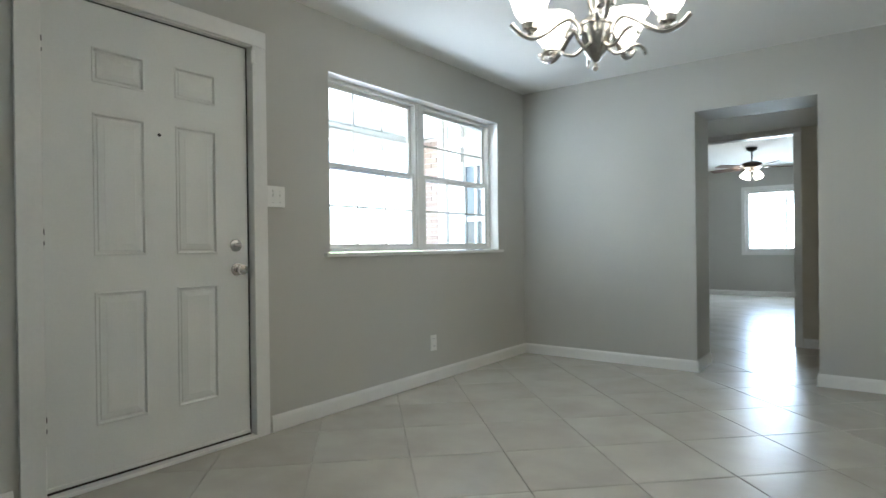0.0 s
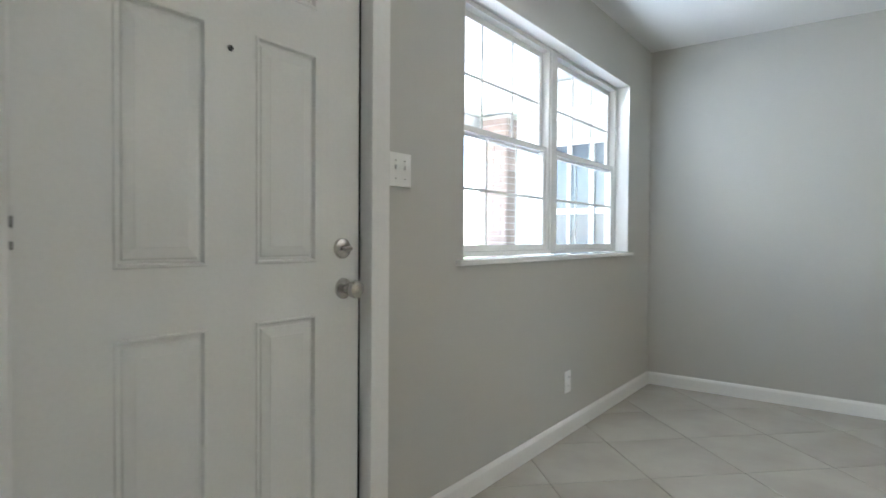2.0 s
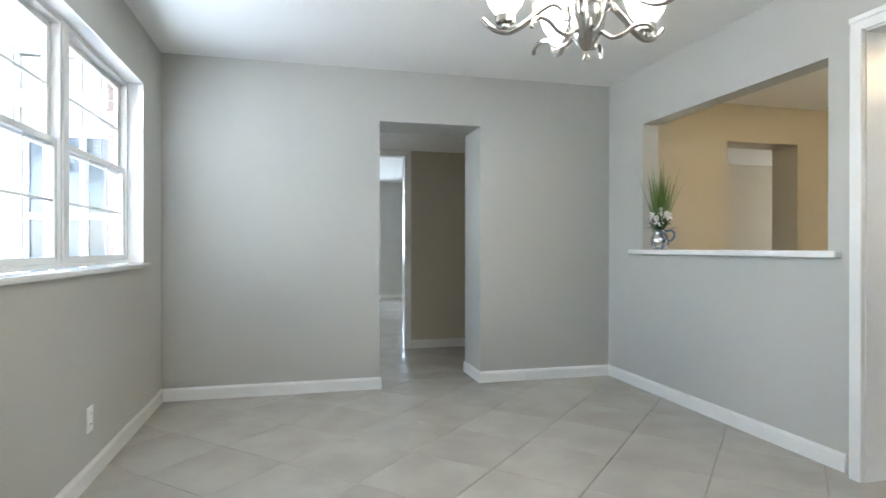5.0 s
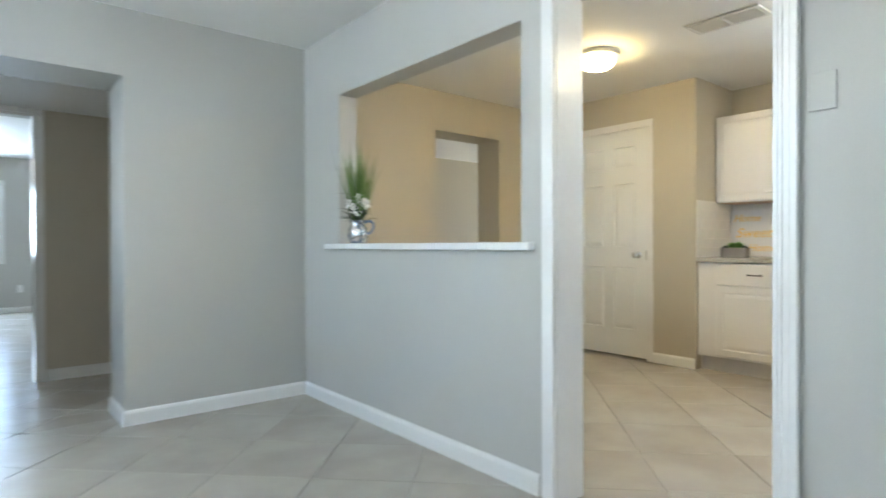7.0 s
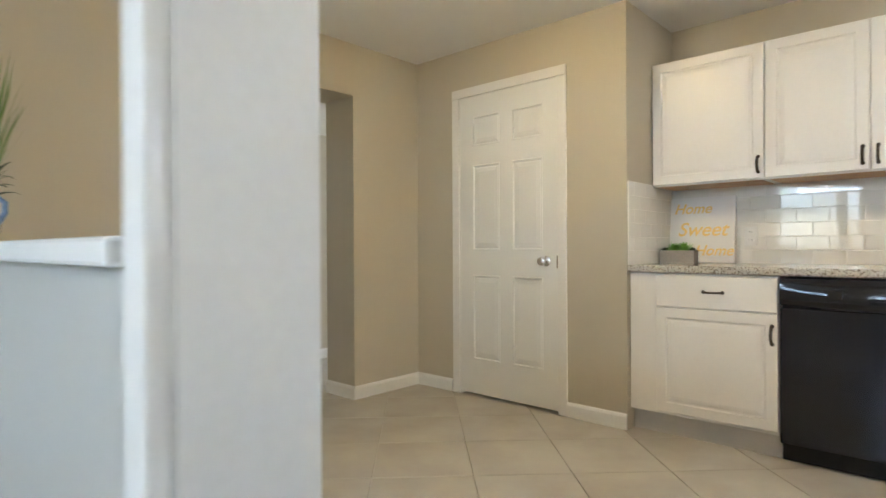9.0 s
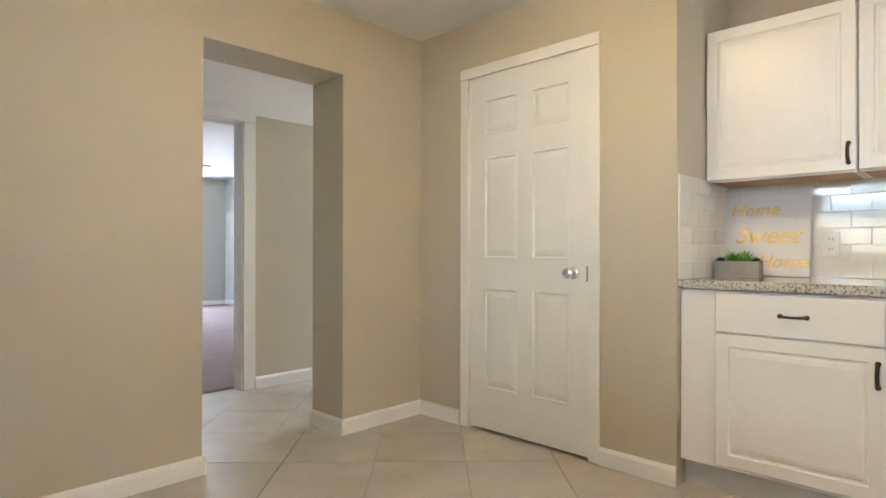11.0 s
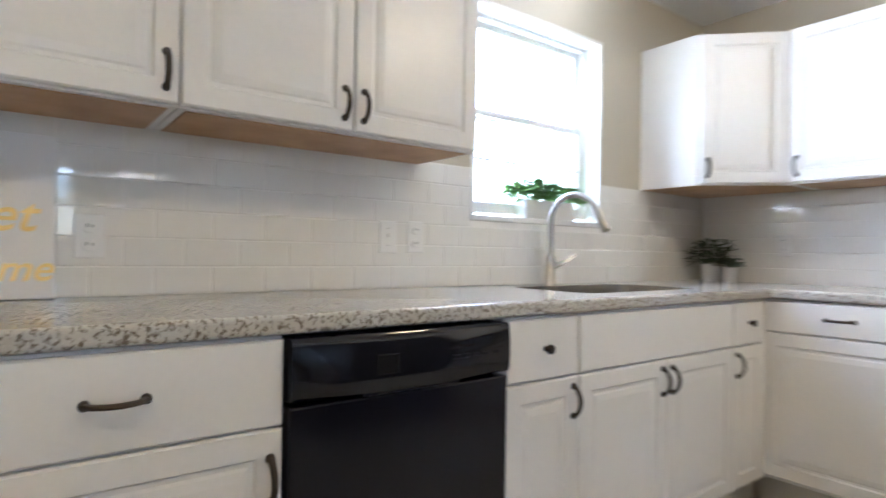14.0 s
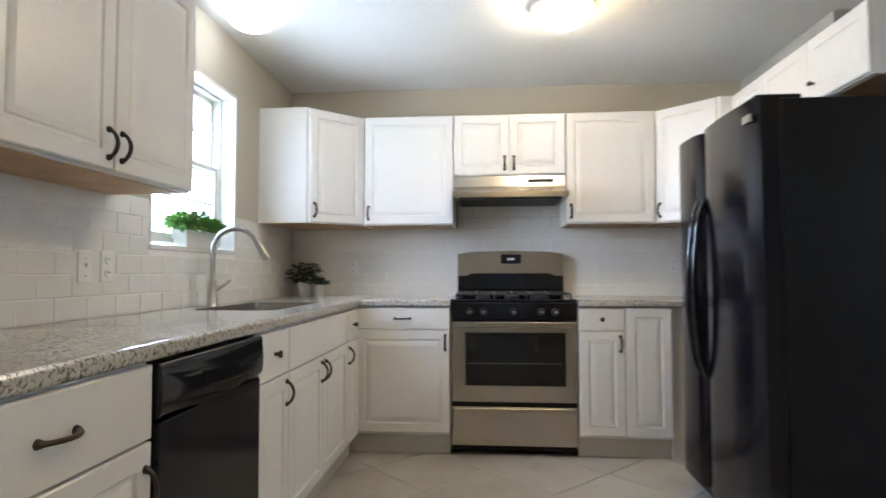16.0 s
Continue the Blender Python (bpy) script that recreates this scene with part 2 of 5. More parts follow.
def lathe(bm, prof, seg=24, at=(0, 0, 0), m=None):
    """Turn a profile of (radius, height) about the z axis."""
    rings = []
    for r, z in prof:
        if r < 1e-5:
            rings.append([bm.verts.new((0, 0, z))])
        else:
            rings.append([bm.verts.new((r * math.cos(a), r * math.sin(a), z)) for a in (2 * math.pi * k / seg for k in range(seg))])
    for a, b in zip(rings, rings[1:]):
        for k in range(seg):
            q = [a[k % len(a)], a[(k + 1) % len(a)], b[(k + 1) % len(b)], b[k % len(b)]]
            q = list(dict.fromkeys(q))
            if len(q) > 2:
                bm.faces.new(q)
    vs = [v for ring in rings for v in ring]
    bmesh.ops.transform(bm, matrix=Matrix.Translation(at) @ (m or Matrix()), verts=vs)
    return bm


def grid_solid(bm, xs, ys, zs, solid):
    """Boundary faces of the solid cells of a rectilinear grid."""
    nx, ny, nz = len(xs) - 1, len(ys) - 1, len(zs) - 1
    vert = {}

    def v(i, j, k):
        if (i, j, k) not in vert:
            vert[i, j, k] = bm.verts.new((xs[i], ys[j], zs[k]))
        return vert[i, j, k]

    on = {(i, j, k) for i in range(nx) for j in range(ny) for k in range(nz) if solid((xs[i] + xs[i + 1]) / 2, (ys[j] + ys[j + 1]) / 2, (zs[k] + zs[k + 1]) / 2)}
    for i, j, k in on:
        for d, q in (((-1, 0, 0), ((0, 0, 0), (0, 0, 1), (0, 1, 1), (0, 1, 0))), ((1, 0, 0), ((1, 0, 0), (1, 1, 0), (1, 1, 1), (1, 0, 1))),
                     ((0, -1, 0), ((0, 0, 0), (1, 0, 0), (1, 0, 1), (0, 0, 1))), ((0, 1, 0), ((0, 1, 0), (0, 1, 1), (1, 1, 1), (1, 1, 0))),
                     ((0, 0, -1), ((0, 0, 0), (0, 1, 0), (1, 1, 0), (1, 0, 0))), ((0, 0, 1), ((0, 0, 1), (1, 0, 1), (1, 1, 1), (0, 1, 1)))):
            if (i + d[0], j + d[1], k + d[2]) not in on:
                bm.faces.new([v(i + a, j + b, k + c) for a, b, c in q])
    return bm


def wall(name, x0, x1, y0, y1, z0=-0.03, z1=2.44, holes=(), mat=None, label="greige painted drywall"):
    """A wall block; holes are (a0, a1, z0, z1) along its longer side."""
    along_x = (x1 - x0) > (y1 - y0)
    cuts = sorted({c for h in holes for c in h[:2]})
    zc = sorted({c for h in holes for c in h[2:] if z0 < c < z1})
    zs = [z0, *zc, z1]
    xs = [x0, *(c for c in cuts if along_x and x0 < c < x1), x1]
    ys = [y0, *(c for c in cuts if not along_x and y0 < c < y1), y1]

    def solid(x, y, z):
        a = x if along_x else y
        return not any(h[0] < a < h[1] and h[2] < z < h[3] for h in holes)

    ob = part(name, grid_solid(bmesh.new(), xs, ys, zs, solid), mat or M_WALL)
    return tagged(ob, label, "wall", kind="structure")


def facing(side, origin):
    """Frame whose x runs to the viewer's right, z up and -y towards the viewer, for a face that looks that way."""
    rz = {"west": -90, "south": 0, "east": 90, "north": 180}[side]
    return pose(*origin, 0, 0, rz)


def rings_panel(bm, x0, x1, z0, z1, rings, y=0.0, cap=True):
    """Nested rectangles from the outer edge in: (inset, depth towards the viewer)."""
    loops = []
    for inset, d in rings:
        loops.append([bm.verts.new((x, y - d, z)) for x, z in ((x0 + inset, z0 + inset), (x1 - inset, z0 + inset), (x1 - inset, z1 - inset), (x0 + inset, z1 - inset))])
    for a, b in zip(loops, loops[1:]):
        for k in range(4):
            bm.faces.new((a[k], a[(k + 1) % 4], b[(k + 1) % 4], b[k]))
    if cap:
        bm.faces.new(loops[-1])
    return loops


def cabinet_front(bm, x0, x1, z0, z1, y=0.0, raised=True):
    """A cabinet door or drawer face 19 mm thick, with rounded edges and a raised panel."""
    t = 0.019
    prof = [(0.0, 0.0), (0.0, t - 0.004), (0.004, t)]
    if raised:
        prof += [(0.052, t), (0.057, t - 0.006), (0.066, t - 0.006), (0.072, t - 0.003), (0.090, t)]
    rings_panel(bm, x0, x1, z0, z1, prof, y)
    bm.faces.new([bm.verts.new(c) for c in ((x0, y, z0), (x0, y, z1), (x1, y, z1), (x1, y, z0))])
    bmesh.ops.remove_doubles(bm, verts=bm.verts, dist=1e-5)
    return bm


def pull(parent, x, z, y, length=0.11, vertical=True, name="handle"):
    """Arched bronze pull that stands off the face at depth y."""
    n, pts, rad = 12, [], []
    for i in range(n + 1):
        s = i / n
        a = (s - 0.5) * length
        d = 0.004 + 0.026 * math.sin(math.pi * s) ** 0.6
        pts.append((x, y - d, z + a) if vertical else (x + a, y - d, z))
        rad.append(0.0072 if 0 < i < n else 0.0095)
    bm = tube(bmesh.new(), pts, rad, 8, 0.75)
    for s in (-0.5, 0.5):
        cx, cz = (x, z + s * length) if vertical else (x + s * length, z)
        lathe(bm, [(0.0, 0.0), (0.010, 0.0), (0.008, 0.008), (0.0, 0.009)], 10, (cx, y, cz), Matrix.Rotation(radians(90), 4, "X"))
    return part(name, bm, M_BRONZE, parent, "dark bronze arched pull", True)


def knob(parent, x, z, y, r=0.014, mat=None):
    bm = lathe(bmesh.new(), [(0.0, 0.0), (r * 0.55, 0.0), (r * 0.45, 0.012), (r, 0.018), (r * 0.9, 0.026), (0.0, 0.029)], 14, (x, y, z), Matrix.Rotation(radians(90), 4, "X"))
    return part("knob", bm, mat or M_BRONZE, parent, "small round bronze knob", True)


# ---- structure ----
CEIL = 2.40
CEIL_D = 2.39
XW, YN, XD, XDK, YK, XJ, XE, YS = -2.205, 4.825, 1.205, 1.335, 5.085, 3.995, 4.665, -0.065
XKW, YJ = 1.50, 3.435
LOW = 2.07
wall("wall_west", XW - 0.16, XW, -3.2, YN, holes=((0.966, 1.945, -0.03, 2.065), (2.462, 4.375, 0.935, 2.055), (-2.3, -0.8, 0.955, 2.055)))
wall("wall_dining_north", XW - 0.16, XDK, YN, 5.25, holes=((-0.705, 0.085, -0.03, 2.005),))
wall("wall_between", XD, XDK, 1.0, YN, holes=((1.80, 2.600, -0.03, 2.035), (2.80, 4.345, 1.012, 1.98)))
wall("wall_fridge", XD, XKW, YS, 1.0)
wall("wall_living_east", XD, XDK, -3.2, YS)
wall("wall_living_south", XW - 0.16, XDK, -3.32, -3.2)
wall("wall_kitchen_north", XDK, 4.80, YK, 5.39, holes=((2.585, 3.385, -0.03, 2.05),), mat=M_WALL_WARM_LIT, label="greige painted drywall, warm light tint in its colour")
wall("wall_pantry", XJ, XJ + 0.12, YJ, YK, holes=((3.862, 4.672, -0.03, 2.075),), mat=M_WALL_WARM_LIT, label="greige painted drywall, warm light tint in its colour")
wall("wall_pantry_side", XJ + 0.12, XE, YJ, YJ + 0.12, mat=M_WALL_WARM_LIT, label="greige painted drywall, warm light tint in its colour")
wall("wall_kitchen_east", XE, XE + 0.16, YS, YK, holes=((0.875, 1.675, 1.195, 2.075),), mat=M_WALL_WARM_LIT, label="greige painted drywall, warm light tint in its colour")
wall("wall_kitchen_south", XDK, XE + 0.16, YS - 0.16, YS, mat=M_WALL_WARM_LIT, label="greige painted drywall, warm light tint in its colour")
wall("wall_hall_north", -3.4, 7.2, 6.45, 6.57, holes=((-1.05, -0.21, -0.03, 2.025), (2.70, 3.47, -0.03, 2.005)), mat=M_WALL_WARM_LIT, label="greige painted drywall, warm light tint in its colour")
wall("wall_hall_west", -3.52, -3.4, 5.25, 12.4)
# The hole is for the added hall end window.
wall("wall_hall_east", 7.2, 7.32, 5.46, 6.45, holes=((5.62, 6.34, 0.60, 1.98),))
wall("wall_hall_south_west", -3.52, XW - 0.16, 5.30, 5.42)
# Unseen filler block, closes a slit where outdoor light would leak in.
wall("wall_hall_leak_filler", XW - 0.16, XW - 0.05, 5.25, 5.42)
wall("wall_hall_south_east", 4.80, 7.2, 5.34, 5.46)
wall("wall_bedroom_north", -3.4, 1.9, 12.20, 12.34, holes=((-1.58, -0.25, 0.82, 1.98),))
wall("wall_bedroom_east", 1.9, 2.0, 6.57, 12.20)
wall("wall_carpet_room_north", 2.0, 6.6, 13.20, 13.34, holes=((4.62, 5.60, 0.88, 2.19),))
wall("wall_carpet_room_east", 6.5, 6.6, 6.57, 13.2)


def slab(name, x0, x1, y0, y1, z0, z1, mat, label, cat):
    return tagged(part(name, boxed(x0, x1, y0, y1, z0, z1), mat), label, cat, kind="structure")


slab("ceiling_dining", XW - 0.16, XDK - 0.06, -3.3, YN + 0.1, CEIL_D, CEIL_D + 0.1, M_CEIL, "white textured drywall ceiling", "ceiling")
slab("ceiling_kitchen", XDK - 0.06, XE + 0.16, YS - 0.16, YK + 0.1, CEIL, CEIL + 0.1, M_CEIL, "white textured drywall ceiling", "ceiling")
slab("ceiling_hall", -3.4, 7.2, 5.20, 6.50, LOW, LOW + 0.1, M_CEIL, "low white hallway ceiling", "ceiling")
slab("ceiling_bedroom", -3.5, 1.95, 6.50, 12.3, CEIL, CEIL + 0.1, M_CEIL, "white bedroom ceiling", "ceiling")
slab("ceiling_carpet_room", 1.95, 6.6, 6.50, 13.3, CEIL + 0.02, CEIL + 0.12, M_CEIL, "white bedroom ceiling", "ceiling")
floor = slab("floor", XW - 0.1, XE + 0.1, -3.25, 6.56, -0.12, -0.006, M_GROUT, "beige ceramic floor tiles laid diagonally with tan grout", "floor")
floor_b = slab("floor_bedroom", -3.45, 1.95, 6.56, 12.3, -0.12, -0.006, M_GROUT, "beige ceramic floor tiles laid diagonally", "floor")
slab("floor_hall_west", -3.4, XW - 0.1, 5.2, 6.56, -0.12, -0.002, M_TILE, "beige tiled hallway floor", "floor")
slab("floor_hall_east", XE + 0.1, 7.2, 5.4, 6.56, -0.12, -0.002, M_TILE, "beige tiled hallway floor", "floor")
slab("carpet", 1.95, 6.55, 6.60, 13.25, -0.12, 0.008, M_CARPET, "mauve cut pile carpet", "carpet")


def baseboard(x0, y0, x1, y1, nx, ny, h=0.088, t=0.014):
    """Board along a wall foot from (x0, y0) to (x1, y1), standing out along (nx, ny), with an eased top edge."""
    bm = bmesh.new()
    prof = ((0.0, 0.0), (t, 0.0), (t, h - 0.018), (t * 0.72, h - 0.008), (t * 0.35, h), (0.0, h))
    ends = [[bm.verts.new((x + nx * d, y + ny * d, z)) for d, z in prof] for x, y in ((x0, y0), (x1, y1))]
    for k in range(len(prof)):
        bm.faces.new((ends[0][k], ends[0][(k + 1) % len(prof)], ends[1][(k + 1) % len(prof)], ends[1][k]))
    bm.faces.new(ends[0])
    bm.faces.new(ends[1][::-1])
    return tagged(part("baseboard", bm, M_TRIM), "white painted wooden baseboard", "baseboard", kind="structure")


T = 0.014
for b in ((XW, 2.03, XW, YN, 1, 0), (XW, -3.2, XW, 0.872, 1, 0), (XW + T, YN, -0.705, YN, 0, -1), (0.085, YN, XD - T, YN, 0, -1),
          (-0.705, YN - T, -0.705, 5.25, 1, 0), (0.085, YN - T, 0.085, 5.25, -1, 0), (XD, 2.70, XD, YN, -1, 0), (XD, -3.2, XD, 1.72, -1, 0),
          (XW + T, -3.2, XD - T, -3.2, 0, 1), (XDK, YK, 2.585, YK, 0, -1), (3.385, YK, XJ, YK, 0, -1), (3.385, YK - T, 3.385, 5.39, -1, 0), (2.585, YK - T, 2.585, 5.39, 1, 0),
          (XJ, 4.735, XJ, YK - T, -1, 0), (XJ, YJ, XJ, 3.81, -1, 0), (XDK, 2.68, XDK, YK - T, 1, 0),
          (-0.15, 6.45, 2.600, 6.45, 0, -1), (3.57, 6.45, 7.2, 6.45, 0, -1), (-3.4, 6.45, -1.11, 6.45, 0, -1),
          (-3.4, 12.20, 1.9, 12.20, 0, -1), (2.0, 13.20, 6.5, 13.20, 0, -1), (6.5, 6.62, 6.5, 13.2, -1, 0), (1.9, 6.62, 1.9, 12.2, -1, 0)):
    baseboard(*b)

# ---- doors and casings ----


def casing(name, m, w, h, width=0.09, depth=0.018, floor_z=0.0, left=None, label="white painted wooden door casing"):
    """Three flat boards round an opening of width w and height h; the face is at local y=0."""
    bm = bmesh.new()
    left = left or width
    box(bm, -left, -0.002, -depth, 0.0, floor_z, h, 0.003)
    box(bm, w + 0.002, w + width, -depth, 0.0, floor_z, h, 0.003)
    box(bm, -left, w + width, -depth - 0.002, 0.0, h + 0.001, h + width, 0.003)
    ob = part(name, bm, M_TRIM)
    ob.matrix_world = m
    return tagged(ob, label, "door casing", kind="structure")


def lining(name, m, w, h, depth, label="white painted door jamb"):
    """Boards that line an opening, running back from local y=0."""
    bm = bmesh.new()
    box(bm, 0.0, 0.012, 0.0, depth, 0.0, h)
    box(bm, w - 0.012, w, 0.0, depth, 0.0, h)
    box(bm, 0.012, w - 0.012, 0.0, depth, h - 0.012, h)
    ob = part(name, bm, M_TRIM)
    ob.matrix_world = m
    return tagged(ob, label, "door jamb", kind="structure")


def six_panel(w, h, cols, rows, t=0.04):
    """Slab whose front carries raised panels in a grid of columns and rows; front at y=0, back at y=t."""
    bm = bmesh.new()
    xs = [0.0, *(c for p in cols for c in p), w]
    zs = [0.0, *(c for p in rows for c in p), h]
    for i in range(len(xs) - 1):
        for j in range(len(zs) - 1):
            if i % 2 and j % 2:
                rings_panel(bm, xs[i], xs[i + 1], zs[j], zs[j + 1], [(0.0, 0.0), (0.003, 0.004), (0.008, 0.004), (0.012, -0.009), (0.019, -0.009), (0.023, -0.005), (0.046, 0.0), (0.048, 0.001)])
            else:
                bm.faces.new([bm.verts.new(c) for c in ((xs[i], 0, zs[j]), (xs[i + 1], 0, zs[j]), (xs[i + 1], 0, zs[j + 1]), (xs[i], 0, zs[j + 1]))])
    for q in (((0, t, 0), (0, t, h), (w, t, h), (w, t, 0)), ((0, 0, 0), (0, 0, h), (0, t, h), (0, t, 0)), ((w, 0, 0), (w, t, 0), (w, t, h), (w, 0, h)),
              ((0, 0, 0), (0, t, 0), (w, t, 0), (w, 0, 0)), ((0, 0, h), (w, 0, h), (w, t, h), (0, t, h))):
        bm.faces.new([bm.verts.new(c) for c in q])
    bmesh.ops.remove_doubles(bm, verts=bm.verts, dist=1e-5)
    return bm


RX = Matrix.Rotation(radians(90), 4, "X")


def door_knob(parent, x, z, mat, r=0.028, y=0.0):
    bm = lathe(bmesh.new(), [(0.0, 0.0), (0.033, 0.0), (0.032, 0.006), (0.014, 0.012), (0.012, 0.032), (r * 0.85, 0.040), (r, 0.054), (r * 0.92, 0.066), (r * 0.4, 0.072), (0.0, 0.072)], 24, (x, y, z), RX)
    return part("door_knob", bm, mat, parent, "satin nickel round knob", True)


# front door, in the west wall (looks east)
fd = empty("front_door", facing("east", (XW - 0.035, 0.985, 0.02)), "white six-panel front entry door, closed, with nickel knob and deadbolt", "door", kind="structure")
part("door_slab", six_panel(0.938, 2.025, ((0.195, 0.415), (0.555, 0.765)), ((0.225, 0.795), (0.950, 1.560), (1.690, 1.840))), M_DOOR, fd)
door_knob(fd, 0.872, 0.865, M_NICKEL)
bm = lathe(bmesh.new(), [(0.0, 0.0), (0.032, 0.0), (0.031, 0.010), (0.024, 0.016), (0.0, 0.016)], 24, (0.865, 0, 0.990), RX)
db = part("deadbolt", bm, M_NICKEL, fd, "nickel deadbolt with thumb turn", True)
part("thumb_turn", boxed(0.847, 0.883, -0.034, -0.014, 0.983, 0.997, 0.004), M_NICKEL, db)
part("peephole", lathe(bmesh.new(), [(0.0, 0.0), (0.008, 0.0), (0.007, 0.004), (0.004, 0.004), (0.0, 0.001)], 16, (0.480, 0, 1.505), RX), M_DARK, fd, "dark peephole")
part("door_sweep", boxed(0.0, 0.938, -0.010, 0.004, -0.012, 0.022, 0.003), M_TRIM, fd, "scuffed white bottom sweep")
# Dark line drawn for the shaded gap between door and threshold.
part("bottom_gap_strip", boxed(0.002, 0.936, -0.0135, -0.0105, -0.0035, 0.0055), M_GAP_SHADE, fd, "dark strip that draws the gap shade above the threshold")
for z in (0.28, 1.03, 1.80):
    hb = bmesh.new()
    box(hb, 0.0005, 0.016, -0.003, 0.001, z - 0.05, z + 0.05)
    tube(hb, [(0.005, -0.007, z - 0.05), (0.005, -0.007, z + 0.05)], 0.0055, 8)
    hg = part("hinge", hb, M_TRIM, fd, "painted-over butt hinge with dark chips")
    for dz, l in ((-0.034, 0.016), (0.008, 0.022)):
        part("chip", boxed(0.001, 0.011, -0.0135, -0.0115, z + dz, z + dz + l), M_DARK, hg)
# Dark strips in place of the shade inside the door gap.
for a in ((0.9395, 0.9455, 0.0, 2.03), (-0.004, 0.9395, 2.0265, 2.0315)):
    part("gap_shade_strip", boxed(a[0], a[1], -0.001, 0.03, a[2], a[3]), M_DARK, fd, "dark strip that stands for the shade in the gap")
casing("front_door_casing", facing("east", (XW, 0.982, 0.0)), 0.945, 2.055, 0.085, 0.02, 0.0, 0.09)
lining("front_door_jamb", facing("east", (XW - 0.001, 0.967, 0.0)), 0.977, 2.064, 0.158)
tagged(part("threshold", boxed(XW - 0.12, XW + 0.02, 0.98, 1.94, -0.004, 0.016, 0.004), M_TRIM), "worn white painted threshold with chipped edge", "threshold", kind="structure")
latch = empty("door_catch", facing("east", (XW, 1.930, 2.00)), "small white catch on the door head casing", "door catch")
part("catch_plate", boxed(-0.012, 0.012, -0.028, -0.018, -0.04, 0.03, 0.002), M_PLATE, latch)
part("catch_arm", boxed(-0.004, 0.020, -0.034, -0.029, -0.045, -0.035, 0.002), M_PLATE, latch)

# pantry door (looks west)
pd = empty("pantry_door", facing("west", (XJ + 0.001, 4.657, 0.018)), "white six-panel pantry door, closed, with nickel knob", "door", kind="structure")
part("door_slab", six_panel(0.782, 2.0435, ((0.108, 0.342), (0.440, 0.674)), ((0.235, 0.815), (0.985, 1.570), (1.700, 1.905))), M_DOOR, pd)
door_knob(pd, 0.698, 0.918, M_CHROME)
part("strike", boxed(0.772, 0.7815, -0.003, 0.01, 0.875, 0.955, 0.001), M_NICKEL, pd)
for z in (0.25, 1.05, 1.82):
    part("hinge", boxed(-0.008, 0.004, -0.003, 0.004, z - 0.045, z + 0.045), M_TRIM, pd, "white painted hinge")
casing("pantry_casing", facing("west", (XJ, 4.663, 0.0)), 0.790, 2.064, 0.063, 0.012)
lining("pantry_jamb", facing("west", (XJ + 0.001, 4.671, 0.0)), 0.808, 2.074, 0.118)

# doorway from dining to kitchen, cased, with no door
lining("doorway_jamb", facing("west", (XD - 0.024, 2.600, 0.0)), 0.802, 2.037, XDK - XD + 0.032)


def moulded_casing(name, m, w, h, base=0.0, post=(-0.066, -0.004)):
    """Casing with a stepped, rounded profile."""
    bm = bmesh.new()
    for a, b in (post, (w + 0.004, w + 0.056)):
        s = 1 if a < 0 else -1
        o, i = (a, b) if a < 0 else (b, a)
        box(bm, min(o, i), max(o, i), -0.014, 0.0, 0.0, h + 0.004, 0.003)
        if a < 0:
            continue
        box(bm, min(o, o + s * 0.022), max(o, o + s * 0.022), -0.022, -0.0121, 0.0, h + 0.004, 0.004)
        box(bm, min(i, i - s * 0.013), max(i, i - s * 0.013), -0.018, -0.0121, 0.0, h + 0.004, 0.003)
    box(bm, -0.066, w + 0.056, -0.014, 0.0, h + 0.0045, h + 0.075, 0.002)
    box(bm, -0.066, w + 0.056, -0.024, -0.0141, h + 0.048, h + 0.075, 0.004)
    for v in bm.verts:
        if v.co.y < -0.0005:
            v.co.y -= base if v.co.x < 0.05 and v.co.z < h + 0.0042 else 0.3 * base
    ob = part(name, bm, M_TRIM)
    ob.matrix_world = m
    return tagged(ob, "white moulded doorway casing", "door casing", kind="structure")


moulded_casing("doorway_casing", facing("west", (XD - 0.0005, 2.600, 0.0)), 0.800, 2.035, 0.038, (-0.047, 0.010))
moulded_casing("doorway_casing_kitchen", facing("east", (XDK + 0.0005, 1.800, 0.0)), 0.800, 2.035)
for nm, x in (("bedroom", -1.05), ("carpet_room", 2.70)):
    w = 0.84 if nm == "bedroom" else 0.77
    h = 2.025 if nm == "bedroom" else 2.005
    casing(nm + "_door_casing", facing("south", (x, 6.45, 0.0)), w, h, 0.055 if nm == "bedroom" else 0.095, 0.014)
    lining(nm + "_door_jamb", facing("south", (x, 6.449, 0.0)), w, h, 0.122)
bm = bmesh.new()
box(bm, 0, 0.068, -0.009, 0.0, 0, 0.105, 0.003)
ap = part("cover_plate", bm, M_WALL)
ap.matrix_world = facing("west", (XD, 1.726, 1.396))
tagged(ap, "small painted-over blank cover plate on the wall", "cover plate")

# pass-through ledge
bm = boxed(XD - 0.043, XDK + 0.045, 2.726, 4.475, 1.008, 1.043, 0.006)
tagged(part("ledge", bm, M_TRIM), "white painted pass-through ledge board", "ledge", kind="structure")

# ---- windows ----


